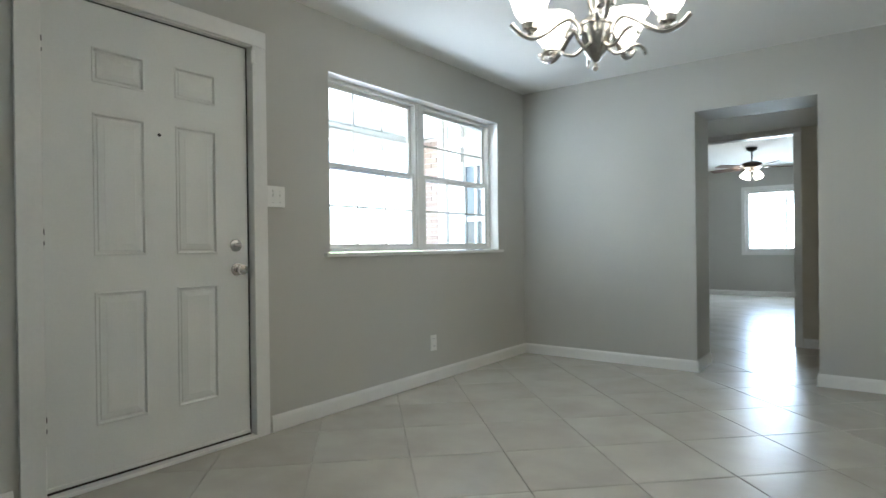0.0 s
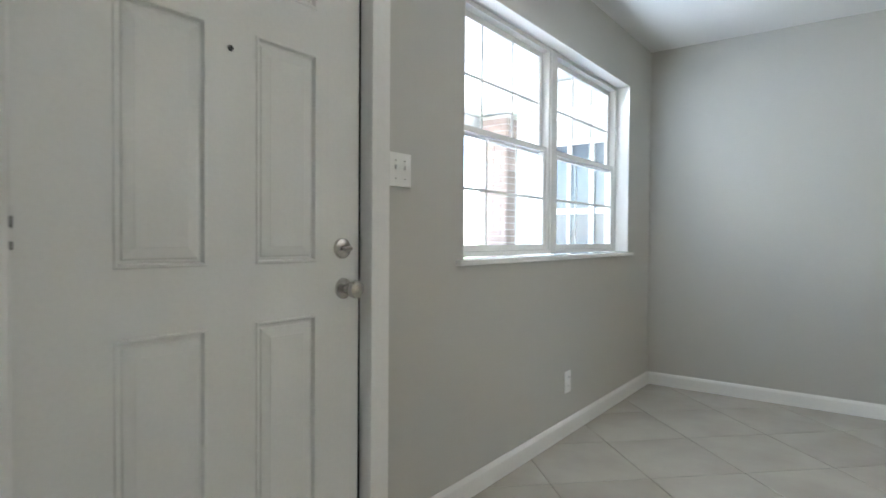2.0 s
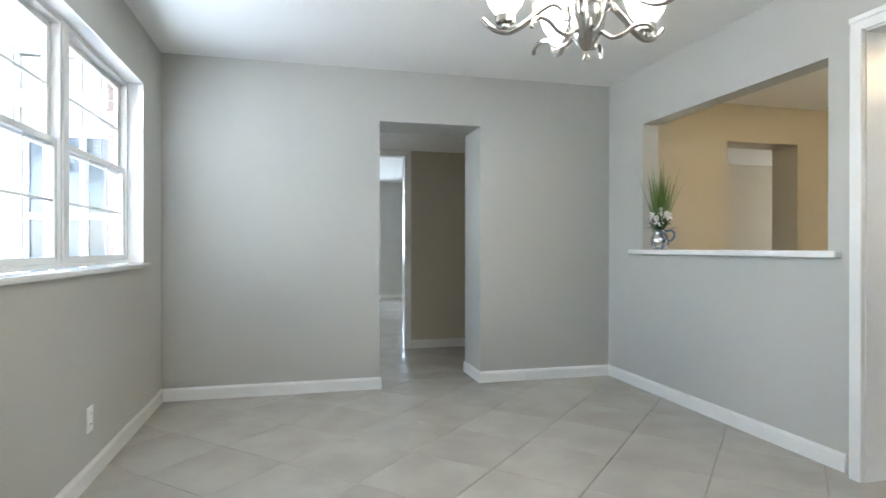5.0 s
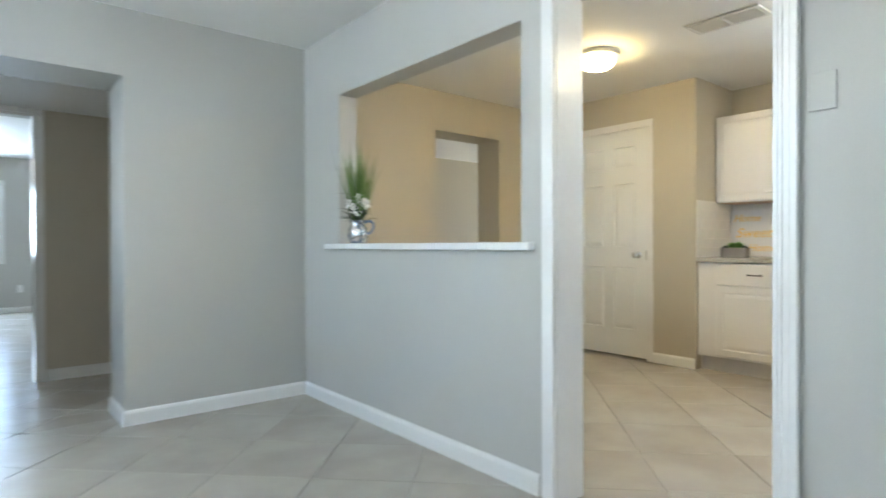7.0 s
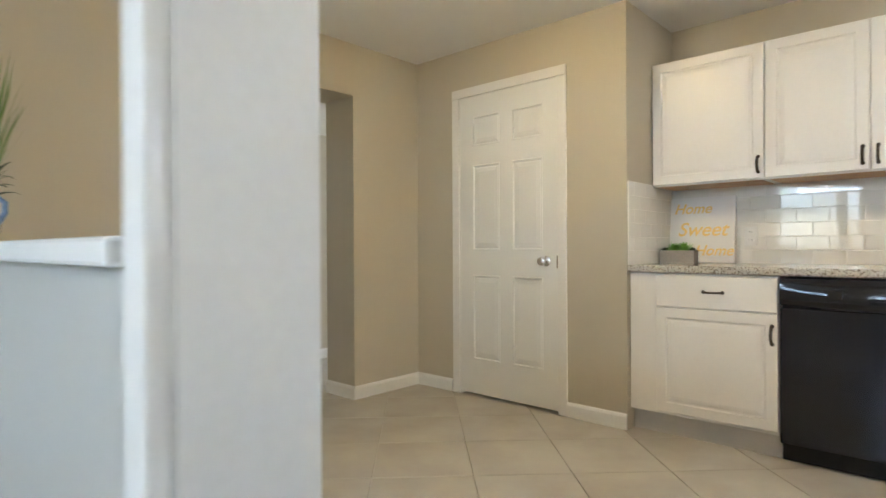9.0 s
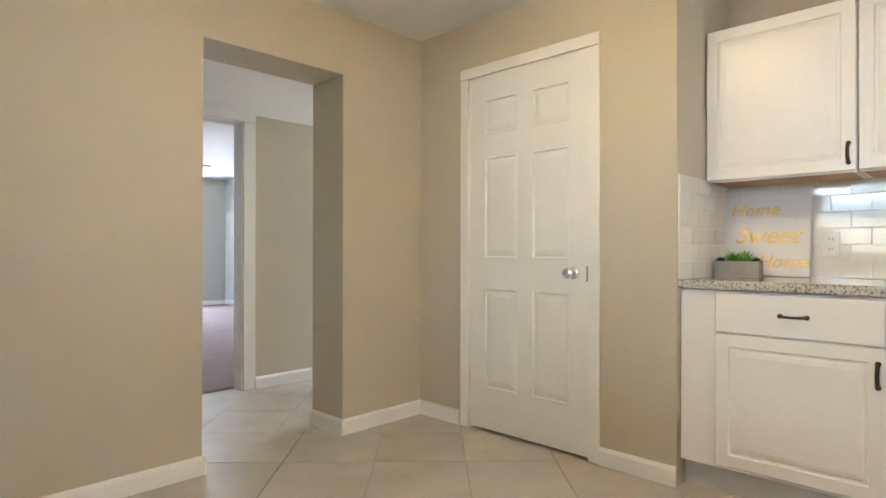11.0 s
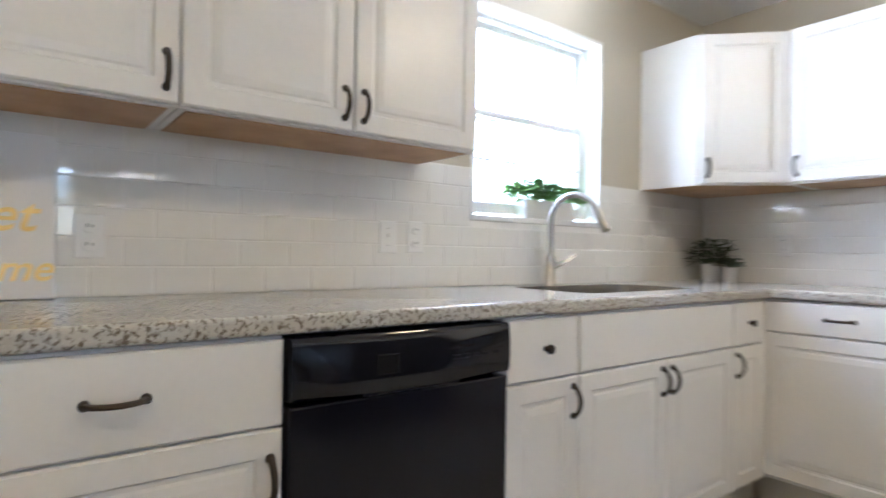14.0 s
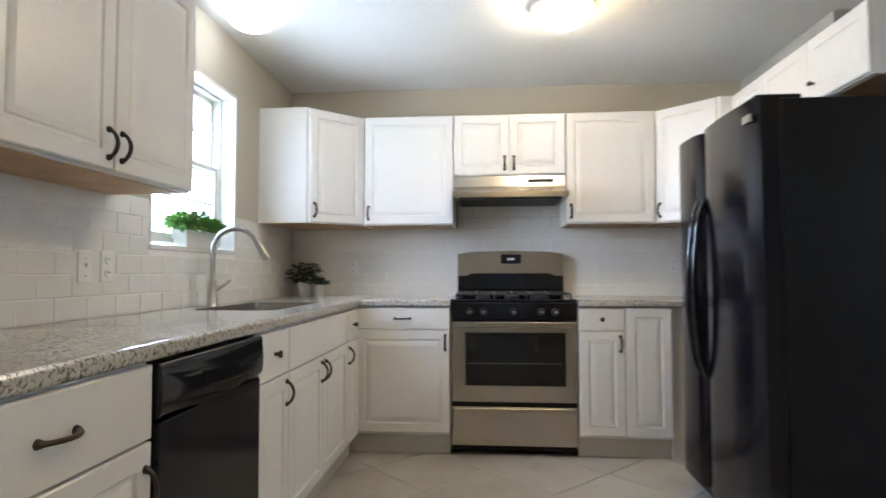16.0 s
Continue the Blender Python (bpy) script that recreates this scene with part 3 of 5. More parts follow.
def sash_window(name, m, w, h, cols, label, mid=0.5, rows=2, muntin=0.012):
    """Single-hung unit: frame, two sashes with muntins, one pane each; face at local y=0, width w from x=0."""
    e = empty(name, m, label, "window", kind="structure")
    f = 0.022
    bm = bmesh.new()
    for a in ((0, f, 0, h), (w - f, w, 0, h)):
        box(bm, a[0], a[1], 0.0, 0.07, a[2], a[3], 0.002)
    box(bm, f, w - f, 0.0, 0.07, 0, f, 0.002)
    box(bm, f, w - f, 0.0, 0.07, h - f, h, 0.002)
    part("window_frame", bm, M_TRIM, e)
    zm = h * mid
    for k, (z0, z1, y0) in enumerate(((f, zm + 0.02, 0.012), (zm - 0.02, h - f, 0.040))):
        s = 0.028
        x0, x1 = f + 0.001, w - f - 0.001
        bm = bmesh.new()
        box(bm, x0, x0 + s, y0, y0 + 0.024, z0, z1, 0.002)
        box(bm, x1 - s, x1, y0, y0 + 0.024, z0, z1, 0.002)
        box(bm, x0 + s, x1 - s, y0, y0 + 0.024, z0, z0 + s, 0.002)
        box(bm, x0 + s, x1 - s, y0, y0 + 0.024, z1 - s, z1, 0.002)
        sash = part("sash", bm, M_TRIM, e)
        mb = bmesh.new()
        for i in range(1, cols):
            x = x0 + s + (x1 - x0 - 2 * s) * i / cols
            box(mb, x - muntin / 2, x + muntin / 2, y0 + 0.007, y0 + 0.010, z0 + s, z1 - s)
        for j in range(1, rows):
            z = z0 + s + (z1 - z0 - 2 * s) * j / rows
            box(mb, x0 + s, x1 - s, y0 + 0.0065, y0 + 0.0105, z - muntin / 2, z + muntin / 2)
        if cols > 1 or rows > 1:
            part("muntin", mb, M_TRIM, sash)
        pane = part("pane", boxed(x0 + s - 0.004, x1 - s + 0.004, y0 + 0.012, y0 + 0.016, z0 + s - 0.004, z1 - s + 0.004), M_GLASS, sash)
        pane.visible_shadow = False
    return e


def slider_window(name, m, w, h, label):
    """Side-by-side slider: frame and two sashes with a pane each."""
    e = empty(name, m, label, "window", kind="structure")
    f, s = 0.03, 0.034
    bm = bmesh.new()
    box(bm, 0, f, 0.0, 0.07, 0, h, 0.002)
    box(bm, w - f, w, 0.0, 0.07, 0, h, 0.002)
    box(bm, f, w - f, 0.0, 0.07, 0, f, 0.002)
    box(bm, f, w - f, 0.0, 0.07, h - f, h, 0.002)
    part("window_frame", bm, M_TRIM, e)
    for x0, x1, y0 in ((f + 0.001, w / 2 + 0.02, 0.012), (w / 2 - 0.02, w - f - 0.001, 0.040)):
        bm = bmesh.new()
        box(bm, x0, x0 + s, y0, y0 + 0.024, f, h - f, 0.002)
        box(bm, x1 - s, x1, y0, y0 + 0.024, f, h - f, 0.002)
        box(bm, x0 + s, x1 - s, y0, y0 + 0.024, f, f + s, 0.002)
        box(bm, x0 + s, x1 - s, y0, y0 + 0.024, h - f - s, h - f, 0.002)
        sash = part("sash", bm, M_TRIM, e)
        pane = part("pane", boxed(x0 + s - 0.004, x1 - s + 0.004, y0 + 0.012, y0 + 0.016, f + s - 0.004, h - f - s + 0.004), M_GLASS, sash)
        pane.visible_shadow = False
    return e


dw_m = facing("east", (XW - 0.085, 2.470, 0.965))
sash_window("window_1", dw_m, 0.922, 1.085, 3, "white single-hung window with grille beside the front door")
sash_window("window_2", facing("east", (XW - 0.085, 3.448, 0.965)), 0.922, 1.085, 3, "white single-hung window with grille, paired across a mullion")
tagged(part("mullion", boxed(XW - 0.155, XW - 0.080, 3.3935, 3.4465, 0.965, 2.05, 0.003), M_TRIM), "white mullion between the paired windows", "window mullion", kind="structure")
bm = boxed(XW - 0.085, XW + 0.028, 2.415, 4.42, 0.936, 0.961, 0.005)
tagged(part("window_sill", bm, M_TRIM), "white painted window stool", "window sill", kind="structure")
bm = bmesh.new()
box(bm, XW - 0.155, XW - 0.001, 2.462, 2.468, 0.965, 2.05)
box(bm, XW - 0.155, XW - 0.001, 4.371, 4.376, 0.965, 2.05)
box(bm, XW - 0.155, XW - 0.001, 2.469, 4.370, 2.05, 2.056)
tagged(part("window_reveal", bm, M_TRIM), "white painted window reveal", "window reveal", kind="structure")
sash_window("window_3", facing("west", (XE + 0.075, 1.670, 1.225)), 0.79, 0.845, 1, "white single-hung kitchen window above the sink", 0.5, 2)
bm = bmesh.new()
box(bm, XE - 0.012, XE + 0.155, 0.870, 1.680, 1.185, 1.207, 0.003)
box(bm, XE - 0.008, XE + 0.155, 0.868, 0.885, 1.208, 2.062)
box(bm, XE - 0.008, XE + 0.155, 1.664, 1.682, 1.208, 2.062)
box(bm, XE - 0.008, XE + 0.155, 0.868, 1.682, 2.063, 2.082)
tagged(part("window_reveal_kitchen", bm, M_TRIM), "white tiled and painted kitchen window reveal", "window reveal", kind="structure")
slider_window("window_4", facing("south", (-1.58, 12.24, 0.82)), 1.33, 1.16, "white bedroom slider window, bright with daylight")
sash_window("window_6", facing("south", (4.62, 13.24, 0.88)), 0.98, 1.31, 1, "white bedroom window, bright with daylight", 0.5, 1)
# Added out of view, as the opening for the living room fill lamp.
sash_window("unseen_window_7", facing("east", (XW - 0.085, -2.30, 0.985)), 1.50, 1.065, 3, "added white single-hung window in the unseen living room")
# Added at the unseen hall end to go with the fill lamp.
sash_window("unseen_window_8", facing("west", (7.235, 6.34, 0.60)), 0.72, 1.38, 1, "added white window at the unseen hallway end, for the fill lamp", 0.5, 1)
for x, y, w, z0, z1 in ((-1.58, 12.20, 1.33, 0.82, 1.98), (4.62, 13.20, 0.98, 0.88, 2.19)):
    bm = bmesh.new()
    box(bm, x - 0.06, x, y - 0.015, y, z0 - 0.06, z1 + 0.06)
    box(bm, x + w, x + w + 0.06, y - 0.015, y, z0 - 0.06, z1 + 0.06)
    box(bm, x, x + w, y - 0.015, y, z0 - 0.06, z0)
    box(bm, x, x + w, y - 0.015, y, z1, z1 + 0.06)
    tagged(part("window_casing", bm, M_TRIM), "white painted window casing", "window casing", kind="structure")

# ---- kitchen cabinets ----
BASE_TOP, CT0, CT1 = 0.878, 0.882, 0.922
FX = 4.03
FY = 0.55


def base_cabinet(m, w, doors, drawers, label, depth=0.60, split=0.700, kick=0.12):
    """Floor cabinet: carcass, toe kick, doors with pulls, drawer faces with pull or knob. Face frame at local y=0."""
    e = empty("base_cabinet", m, label, "base cabinet", "kitchen base cabinets")
    part("body", boxed(0.001, w - 0.001, 0.0, depth, kick, BASE_TOP, 0.001), M_CAB, e)
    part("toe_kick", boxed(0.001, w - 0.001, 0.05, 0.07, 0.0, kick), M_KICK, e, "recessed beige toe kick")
    g = 0.003
    dz1 = split
    for i, (a, b, style) in enumerate(drawers):
        d = part("drawer_front", cabinet_front(bmesh.new(), a + g, b - g, dz1 + g, BASE_TOP - 0.006, raised=False), M_CAB, e)
        if style == "pull":
            pull(d, (a + b) / 2, (dz1 + BASE_TOP) / 2, -0.019, 0.092, False)
        elif style == "knob":
            knob(d, (a + b) / 2, (dz1 + BASE_TOP) / 2, -0.019)
    for a, b, side, top in doors:
        d = part("door", cabinet_front(bmesh.new(), a + g, b - g, kick + 0.016, top - g), M_CAB, e)
        if side:
            pull(d, b - 0.028 if side == "right" else a + 0.028, top - (0.102 if w > 0.7 and len(doors) == 1 else 0.074), -0.019, 0.086, True)
    return e


base_cabinet(facing("west", (FX, 3.432, 0)), 0.740, [(0.150, 0.740, "right", 0.700)], [(0.150, 0.740, "pull")], "white raised-panel base cabinet with one drawer over one door")
base_cabinet(facing("west", (FX, 2.088, 0)), 0.295, [(0.0, 0.295, "right", 0.700)], [(0.0, 0.295, "knob")], "narrow white base cabinet with a knobbed drawer over one door")
base_cabinet(facing("west", (FX, 1.792, 0)), 0.920, [(0.0, 0.460, "right", 0.700), (0.460, 0.920, "left", 0.700)], [(0.0, 0.920, "")], "white sink base cabinet with false front and two doors", 0.10)
base_cabinet(facing("west", (FX, 0.871, 0)), 0.320, [(0.0, 0.250, "left", 0.700)], [(0.0, 0.250, "knob")], "narrow white corner base cabinet with drawer and door")
sb = base_cabinet(facing("north", (FX + 0.02, FY, 0)), 0.580, [(0.01, 0.580, "right", 0.742)], [(0.01, 0.580, "pull")], "white base cabinet with one drawer over one door, beside the range", 0.60, 0.742)
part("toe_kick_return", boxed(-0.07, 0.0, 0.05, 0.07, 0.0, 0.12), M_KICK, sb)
base_cabinet(facing("north", (2.715, FY, 0)), 0.265, [(0.0, 0.265, "right", 0.742)], [(0.0, 0.265, "knob")], "narrow white base cabinet with a knobbed drawer beside the range", 0.60, 0.742)
base_cabinet(facing("north", (2.449, FY, 0)), 0.265, [(0.0, 0.265, "", BASE_TOP)], [], "narrow full-height white base cabinet door beside the refrigerator")
bm = boxed(1.51, 2.18, YS + 0.01, FY - 0.03, 0.0, BASE_TOP)
tagged(part("corner_base_cabinet", bm, M_CAB), "white blind corner base cabinet partly behind the refrigerator", "base cabinet", "kitchen base cabinets")


def upper_cabinet(m, w, z0, z1, doors, label, depth=0.305):
    """Wall cabinet hung with its face frame at local y=0."""
    e = empty("wall_cabinet", m, label, "wall cabinet", "kitchen wall cabinets")
    part("body", boxed(0.001, w - 0.001, 0.0, depth, z0, z1, 0.001), M_CAB, e)
    part("underside", boxed(0.02, w - 0.02, 0.018, depth - 0.004, z0 - 0.003, z0 - 0.0005), M_WOODUNDER, e, "bare wood underside")
    for a, b, side in doors:
        d = part("door", cabinet_front(bmesh.new(), a + 0.003, b - 0.003, z0 + 0.006, z1 - 0.006), M_CAB, e)
        if side:
            pull(d, b - 0.03 if side == "right" else a + 0.03, z0 + 0.080, -0.019, 0.082, True)
    return e


UX, UY, U0, U1 = 4.358, 0.262, 1.395, 2.115
UE0 = 1.381
upper_cabinet(facing("west", (UX, 3.432, 0)), 0.605, UE0, U1, [(0.0, 0.605, "right")], "white single-door wall cabinet beside the pantry wall", XE - UX)
upper_cabinet(facing("west", (UX, 2.826, 0)), 0.905, UE0, U1, [(0.0, 0.4525, "right"), (0.4525, 0.905, "left")], "white two-door wall cabinet above the dishwasher", XE - UX)
upper_cabinet(facing("north", (4.055, UY, 0)), 0.590, U0, U1, [(0.0, 0.590, "left")], "white single-door wall cabinet, brightly lit from the window", UY - YS)
upper_cabinet(facing("north", (3.464, UY, 0)), 0.722, 1.712, U1, [(0.0, 0.361, "right"), (0.361, 0.722, "left")], "short white two-door wall cabinet above the range hood", UY - YS)
upper_cabinet(facing("north", (2.741, UY, 0)), 0.560, U0, U1, [(0.0, 0.560, "left")], "white single-door wall cabinet beside the range hood", UY - YS)


def corner_upper(m, label, w1, w2):
    """Diagonal corner wall cabinet; local origin at the wall corner, legs along +x and +y."""
    e = empty("corner_wall_cabinet", m, label, "wall cabinet", "kitchen wall cabinets")
    d = 0.300
    poly = [(0, 0), (w1, 0), (w1, d), (d, w2), (0, w2)]
    bm = bmesh.new()
    lo, hi = [bm.verts.new((x, y, U0)) for x, y in poly], [bm.verts.new((x, y, U1)) for x, y in poly]
    bm.faces.new(lo[::-1])
    bm.faces.new(hi)
    for k in range(5):
        bm.faces.new((lo[k], lo[(k + 1) % 5], hi[(k + 1) % 5], hi[k]))
    part("body", bm, M_CAB, e)
    a, b = Vector((w1, d, 0)), Vector((d, w2, 0))
    dv = b - a
    ang = math.atan2(dv.y, dv.x)
    dm = Matrix.Translation(a) @ Matrix.Rotation(ang, 4, "Z")
    bm = cabinet_front(bmesh.new(), 0.02, dv.length - 0.02, U0 + 0.006, U1 - 0.006)
    bmesh.ops.transform(bm, matrix=dm, verts=bm.verts)
    door = part("door", bm, M_CAB, e)
    h = pull(door, 0.05, U0 + 0.080, -0.019, 0.082, True)
    h.data.transform(dm)
    bm = bmesh.new()
    bm.faces.new([bm.verts.new((x, y, U0 - 0.002)) for x, y in ((0.01, 0.01), (w1 - 0.01, 0.01), (w1 - 0.01, d - 0.02), (d - 0.02, w2 - 0.01), (0.01, w2 - 0.01))])
    r = bmesh.ops.extrude_face_region(bm, geom=bm.faces[:])
    bmesh.ops.translate(bm, vec=(0, 0, 0.0015), verts=[v for v in r["geom"] if isinstance(v, bmesh.types.BMVert)])
    part("underside", bm, M_WOODUNDER, e)
    return e


corner_upper(pose(XE, YS, 0, 0, 0, 90), "white diagonal corner wall cabinet beside the kitchen window", 0.600, 0.605)
corner_upper(pose(XKW + 0.08, YS, 0, 0, 0, 0), "white diagonal corner wall cabinet by the refrigerator", 0.600, 0.605)
for y0, w, drs in ((0.545, 0.374, [(0.0, 0.374, "")]), (0.92, 0.83, [(0.0, 0.415, ""), (0.415, 0.83, "")])):
    e = upper_cabinet(facing("east", (1.80, y0, 0)), w, 1.825, U1, drs, "short white wall cabinet above the refrigerator", 0.295)
    if w > 0.5:
        knob(e, 0.465, 1.905, -0.019, 0.011)

# countertops
def worktop(name, poly, hole=None, label=""):
    """Slab with a rounded front edge from a plan outline."""
    bm = bmesh.new()
    f = bm.faces.new([bm.verts.new((x, y, CT0)) for x, y in poly])
    r = bmesh.ops.extrude_face_region(bm, geom=[f])
    bmesh.ops.translate(bm, vec=(0, 0, CT1 - CT0), verts=[v for v in r["geom"] if isinstance(v, bmesh.types.BMVert)])
    bmesh.ops.recalc_face_normals(bm, faces=bm.faces)
    bmesh.ops.bevel(bm, geom=[e for e in bm.edges if abs(e.verts[0].co.z - e.verts[1].co.z) < 1e-6], offset=0.011, segments=4, affect="EDGES", profile=0.5)
    ob = part(name, bm, M_GRANITE, smooth=False)
    return tagged(ob, label, "countertop")


CX, CY = FX - 0.028, FY + 0.028
SK = (4.15, 4.545, 0.875, 1.585)
c1 = worktop("countertop", [(CX, 3.433), (CX, CY), (3.468, CY), (3.468, YS + 0.002), (XE - 0.002, YS + 0.002), (XE - 0.002, 3.433)], None, "speckled beige and brown granite countertop with an undermount sink cutout")
cut = bmesh.new()
box(cut, SK[0], SK[1], SK[2], SK[3], 0.80, 1.0)
bmesh.ops.bevel(cut, geom=[e for e in cut.edges if abs(e.verts[0].co.z - e.verts[1].co.z) > 0.1], offset=0.07, segments=6, affect="EDGES", profile=0.5)
cutter = part("cutter", cut, M_GRANITE)
mod = c1.modifiers.new("sink_cut", "BOOLEAN")
mod.object, mod.operation, mod.solver = cutter, "DIFFERENCE", "EXACT"
bpy.context.view_layer.update()
cut_mesh = bpy.data.meshes.new_from_object(c1.evaluated_get(bpy.context.evaluated_depsgraph_get()))
c1.modifiers.clear()
c1.data = cut_mesh
bpy.data.objects.remove(cutter)
worktop("countertop", [(2.715, CY), (1.60, CY), (1.60, YS + 0.002), (2.715, YS + 0.002)], None, "speckled granite countertop between range and refrigerator")

# sink and tap
sink = empty("sink", pose(4.347, 1.230, CT0), "stainless steel undermount kitchen sink", "sink")
bm = bmesh.new()
hx, hy = 0.205, 0.363
loops = []
for inset, z in ((0.0085, 0.0395), (0.012, 0.0395), (0.013, -0.012), (0.020, -0.16), (0.055, -0.19), (0.15, -0.195)):
    ring = []
    for cx, cy, a0 in ((hx, hy, 0), (-hx, hy, 90), (-hx, -hy, 180), (hx, -hy, 270)):
        for k in range(6):
            a = radians(a0 + 18 * k)
            rr = max(0.075 - inset * 0.3, 0.02)
            sx, sy = (1 if cx > 0 else -1), (1 if cy > 0 else -1)
            ring.append(bm.verts.new((sx * (hx - inset - rr) + rr * math.cos(a), sy * (hy - inset - rr) + rr * math.sin(a), z)))
    loops.append(ring)
for a, b in zip(loops, loops[1:]):
    for k in range(24):
        bm.faces.new((a[k], a[(k + 1) % 24], b[(k + 1) % 24], b[k]))
bm.faces.new(loops[-1])
part("basin", bm, M_STEEL, sink, smooth=True)
part("drain", lathe(bmesh.new(), [(0.0, -0.192), (0.04, -0.192), (0.042, -0.188), (0.03, -0.190), (0.0, -0.1905)], 20), M_CHROME, sink)
tap = empty("kitchen_tap", pose(4.560, 1.325, CT1), "brushed nickel gooseneck pull-down kitchen tap", "tap")
part("base", lathe(bmesh.new(), [(0.0, 0.0), (0.030, 0.0), (0.029, 0.006), (0.024, 0.012), (0.022, 0.10), (0.019, 0.125), (0.0, 0.125)], 20), M_NICKEL, tap, smooth=True)
neck = [(0, 0, 0.12), (0, 0, 0.26)] + [(-0.105 + 0.105 * math.cos(a), -0.02 * (1 - math.cos(a)), 0.27 + 0.105 * math.sin(a)) for a in (radians(12 * k) for k in range(0, 14))]
part("spout", tube(bmesh.new(), neck, 0.0125, 14), M_NICKEL, tap, smooth=True)
e0, d0 = Vector(neck[-1]), (Vector(neck[-1]) - Vector(neck[-2])).normalized()
part("spray_head", tube(bmesh.new(), [e0, e0 + d0 * 0.03, e0 + d0 * 0.085, e0 + d0 * 0.10], [0.014, 0.017, 0.020, 0.017], 14), M_NICKEL, tap, smooth=True)
part("lever", tube(bmesh.new(), [(0, -0.015, 0.075), (0, -0.045, 0.085), (-0.02, -0.085, 0.105), (-0.03, -0.125, 0.130)], [0.016, 0.013, 0.008, 0.007], 10), M_NICKEL, tap, smooth=True)

# ---- appliances ----
# dishwasher (looks west)
dwm = empty("dishwasher", facing("west", (FX, 2.689, 0)), "black built-in dishwasher with glossy door and control strip", "dishwasher")
W = 0.600
part("tub", boxed(0.002, W - 0.002, 0.03, 0.58, 0.10, 0.872), M_BLACK_SIDE, dwm)
part("door", boxed(0.004, W - 0.004, -0.028, 0.03, 0.095, 0.735, 0.006), M_BLACK_PANEL, dwm, "glossy black door panel")
bm = bmesh.new()
sec = [(0.020, 0.872), (-0.028, 0.872), (-0.033, 0.866), (-0.035, 0.846), (-0.039, 0.836), (-0.042, 0.818), (-0.043, 0.798), (-0.041, 0.776), (-0.037, 0.758), (-0.028, 0.746), (0.020, 0.742)]
cols = []
for i in range(17):
    u = i / 16
    swell = math.sin(math.pi * u) ** 0.7
    cols.append([bm.verts.new((0.004 + (W - 0.008) * u, y if y > -0.034 else -0.034 + (y + 0.034) * (0.35 + 0.65 * swell), z - (0.016 * swell if 0.75 < z < 0.85 else 0.0))) for y, z in sec])
for c, d in zip(cols, cols[1:]):
    for k in range(len(sec) - 1):
        bm.faces.new((c[k], c[k + 1], d[k + 1], d[k]))
bm.faces.new(cols[0])
bm.faces.new(cols[-1][::-1])
cp = part("control_panel", bm, M_BLACK, dwm, "bowed glossy black control strip", True)
part("pocket_handle", boxed(0.17, 0.43, -0.036, -0.026, 0.7365, 0.7485, 0.003), M_BLACK_SIDE, cp)
for i in range(5):
    part("button", boxed(0.405 + 0.032 * i, 0.427 + 0.032 * i, -0.0450 + 0.0014 * i, -0.034, 0.797, 0.806, 0.002), M_BLACK_SIDE, cp)
part("label", boxed(0.052, 0.074, -0.0385, -0.0335, 0.795, 0.815), M_NICKEL, cp, "small metal badge")
part("latch_window", boxed(0.195, 0.250, -0.0455, -0.034, 0.782, 0.826, 0.002), M_OVEN, cp, "glossy dark display window")
part("toe_panel", boxed(0.004, W - 0.004, 0.03, 0.045, 0.005, 0.092), M_BLACK_SIDE, dwm)

# gas range (looks north)
rg = empty("gas_range", facing("north", (3.465, 0.52, 0)), "stainless steel and black gas range with oven window and storage drawer", "range")
W = 0.745
part("body", boxed(0.0, W, 0.0, 0.575, 0.03, 0.905, 0.003), M_BLACK_SIDE, rg)
part("storage_drawer", boxed(0.004, W - 0.004, -0.030, 0.0, 0.062, 0.292, 0.008), M_STEEL, rg, "stainless storage drawer")
part("drawer_lip", boxed(0.02, W - 0.02, -0.042, -0.030, 0.262, 0.288, 0.008), M_STEEL, rg)
od = part("oven_door", boxed(0.004, W - 0.004, -0.034, 0.0, 0.318, 0.790, 0.008), M_STEEL, rg, "stainless oven door")
part("oven_window", boxed(0.099, W - 0.083, -0.038, -0.034, 0.428, 0.715, 0.004), M_OVEN, od, "dark oven glass")
part("window_border", boxed(0.086, W - 0.070, -0.0355, -0.0338, 0.415, 0.728), M_BLACK, od)
hb = bmesh.new()
bar = []
for k in range(13):
    u = k / 12
    d = -0.052 - 0.014 * math.sin(math.pi * u)
    bar.append([hb.verts.new((0.006 + (W - 0.012) * u, d + y, z)) for y, z in ((0.0, 0.762), (0.0, 0.788), (0.004, 0.792), (0.018, 0.792), (0.018, 0.758), (0.004, 0.758))])
for c, d in zip(bar, bar[1:]):
    for k in range(6):
        hb.faces.new((c[k], c[(k + 1) % 6], d[(k + 1) % 6], d[k]))
hb.faces.new(bar[0])
hb.faces.new(bar[-1][::-1])
box(hb, 0.012, 0.045, -0.040, -0.030, 0.764, 0.786, 0.003)
box(hb, W - 0.045, W - 0.012, -0.040, -0.030, 0.764, 0.786, 0.003)
part("oven_handle", hb, M_STEEL, od, "flat stainless bar handle")
part("rack", boxed(0.10, W - 0.10, -0.0385, -0.0378, 0.545, 0.549), M_NICKEL, od)
part("control_front", boxed(0.0, W, -0.028, 0.0, 0.800, 0.905, 0.006), M_BLACK, rg, "black knob panel")
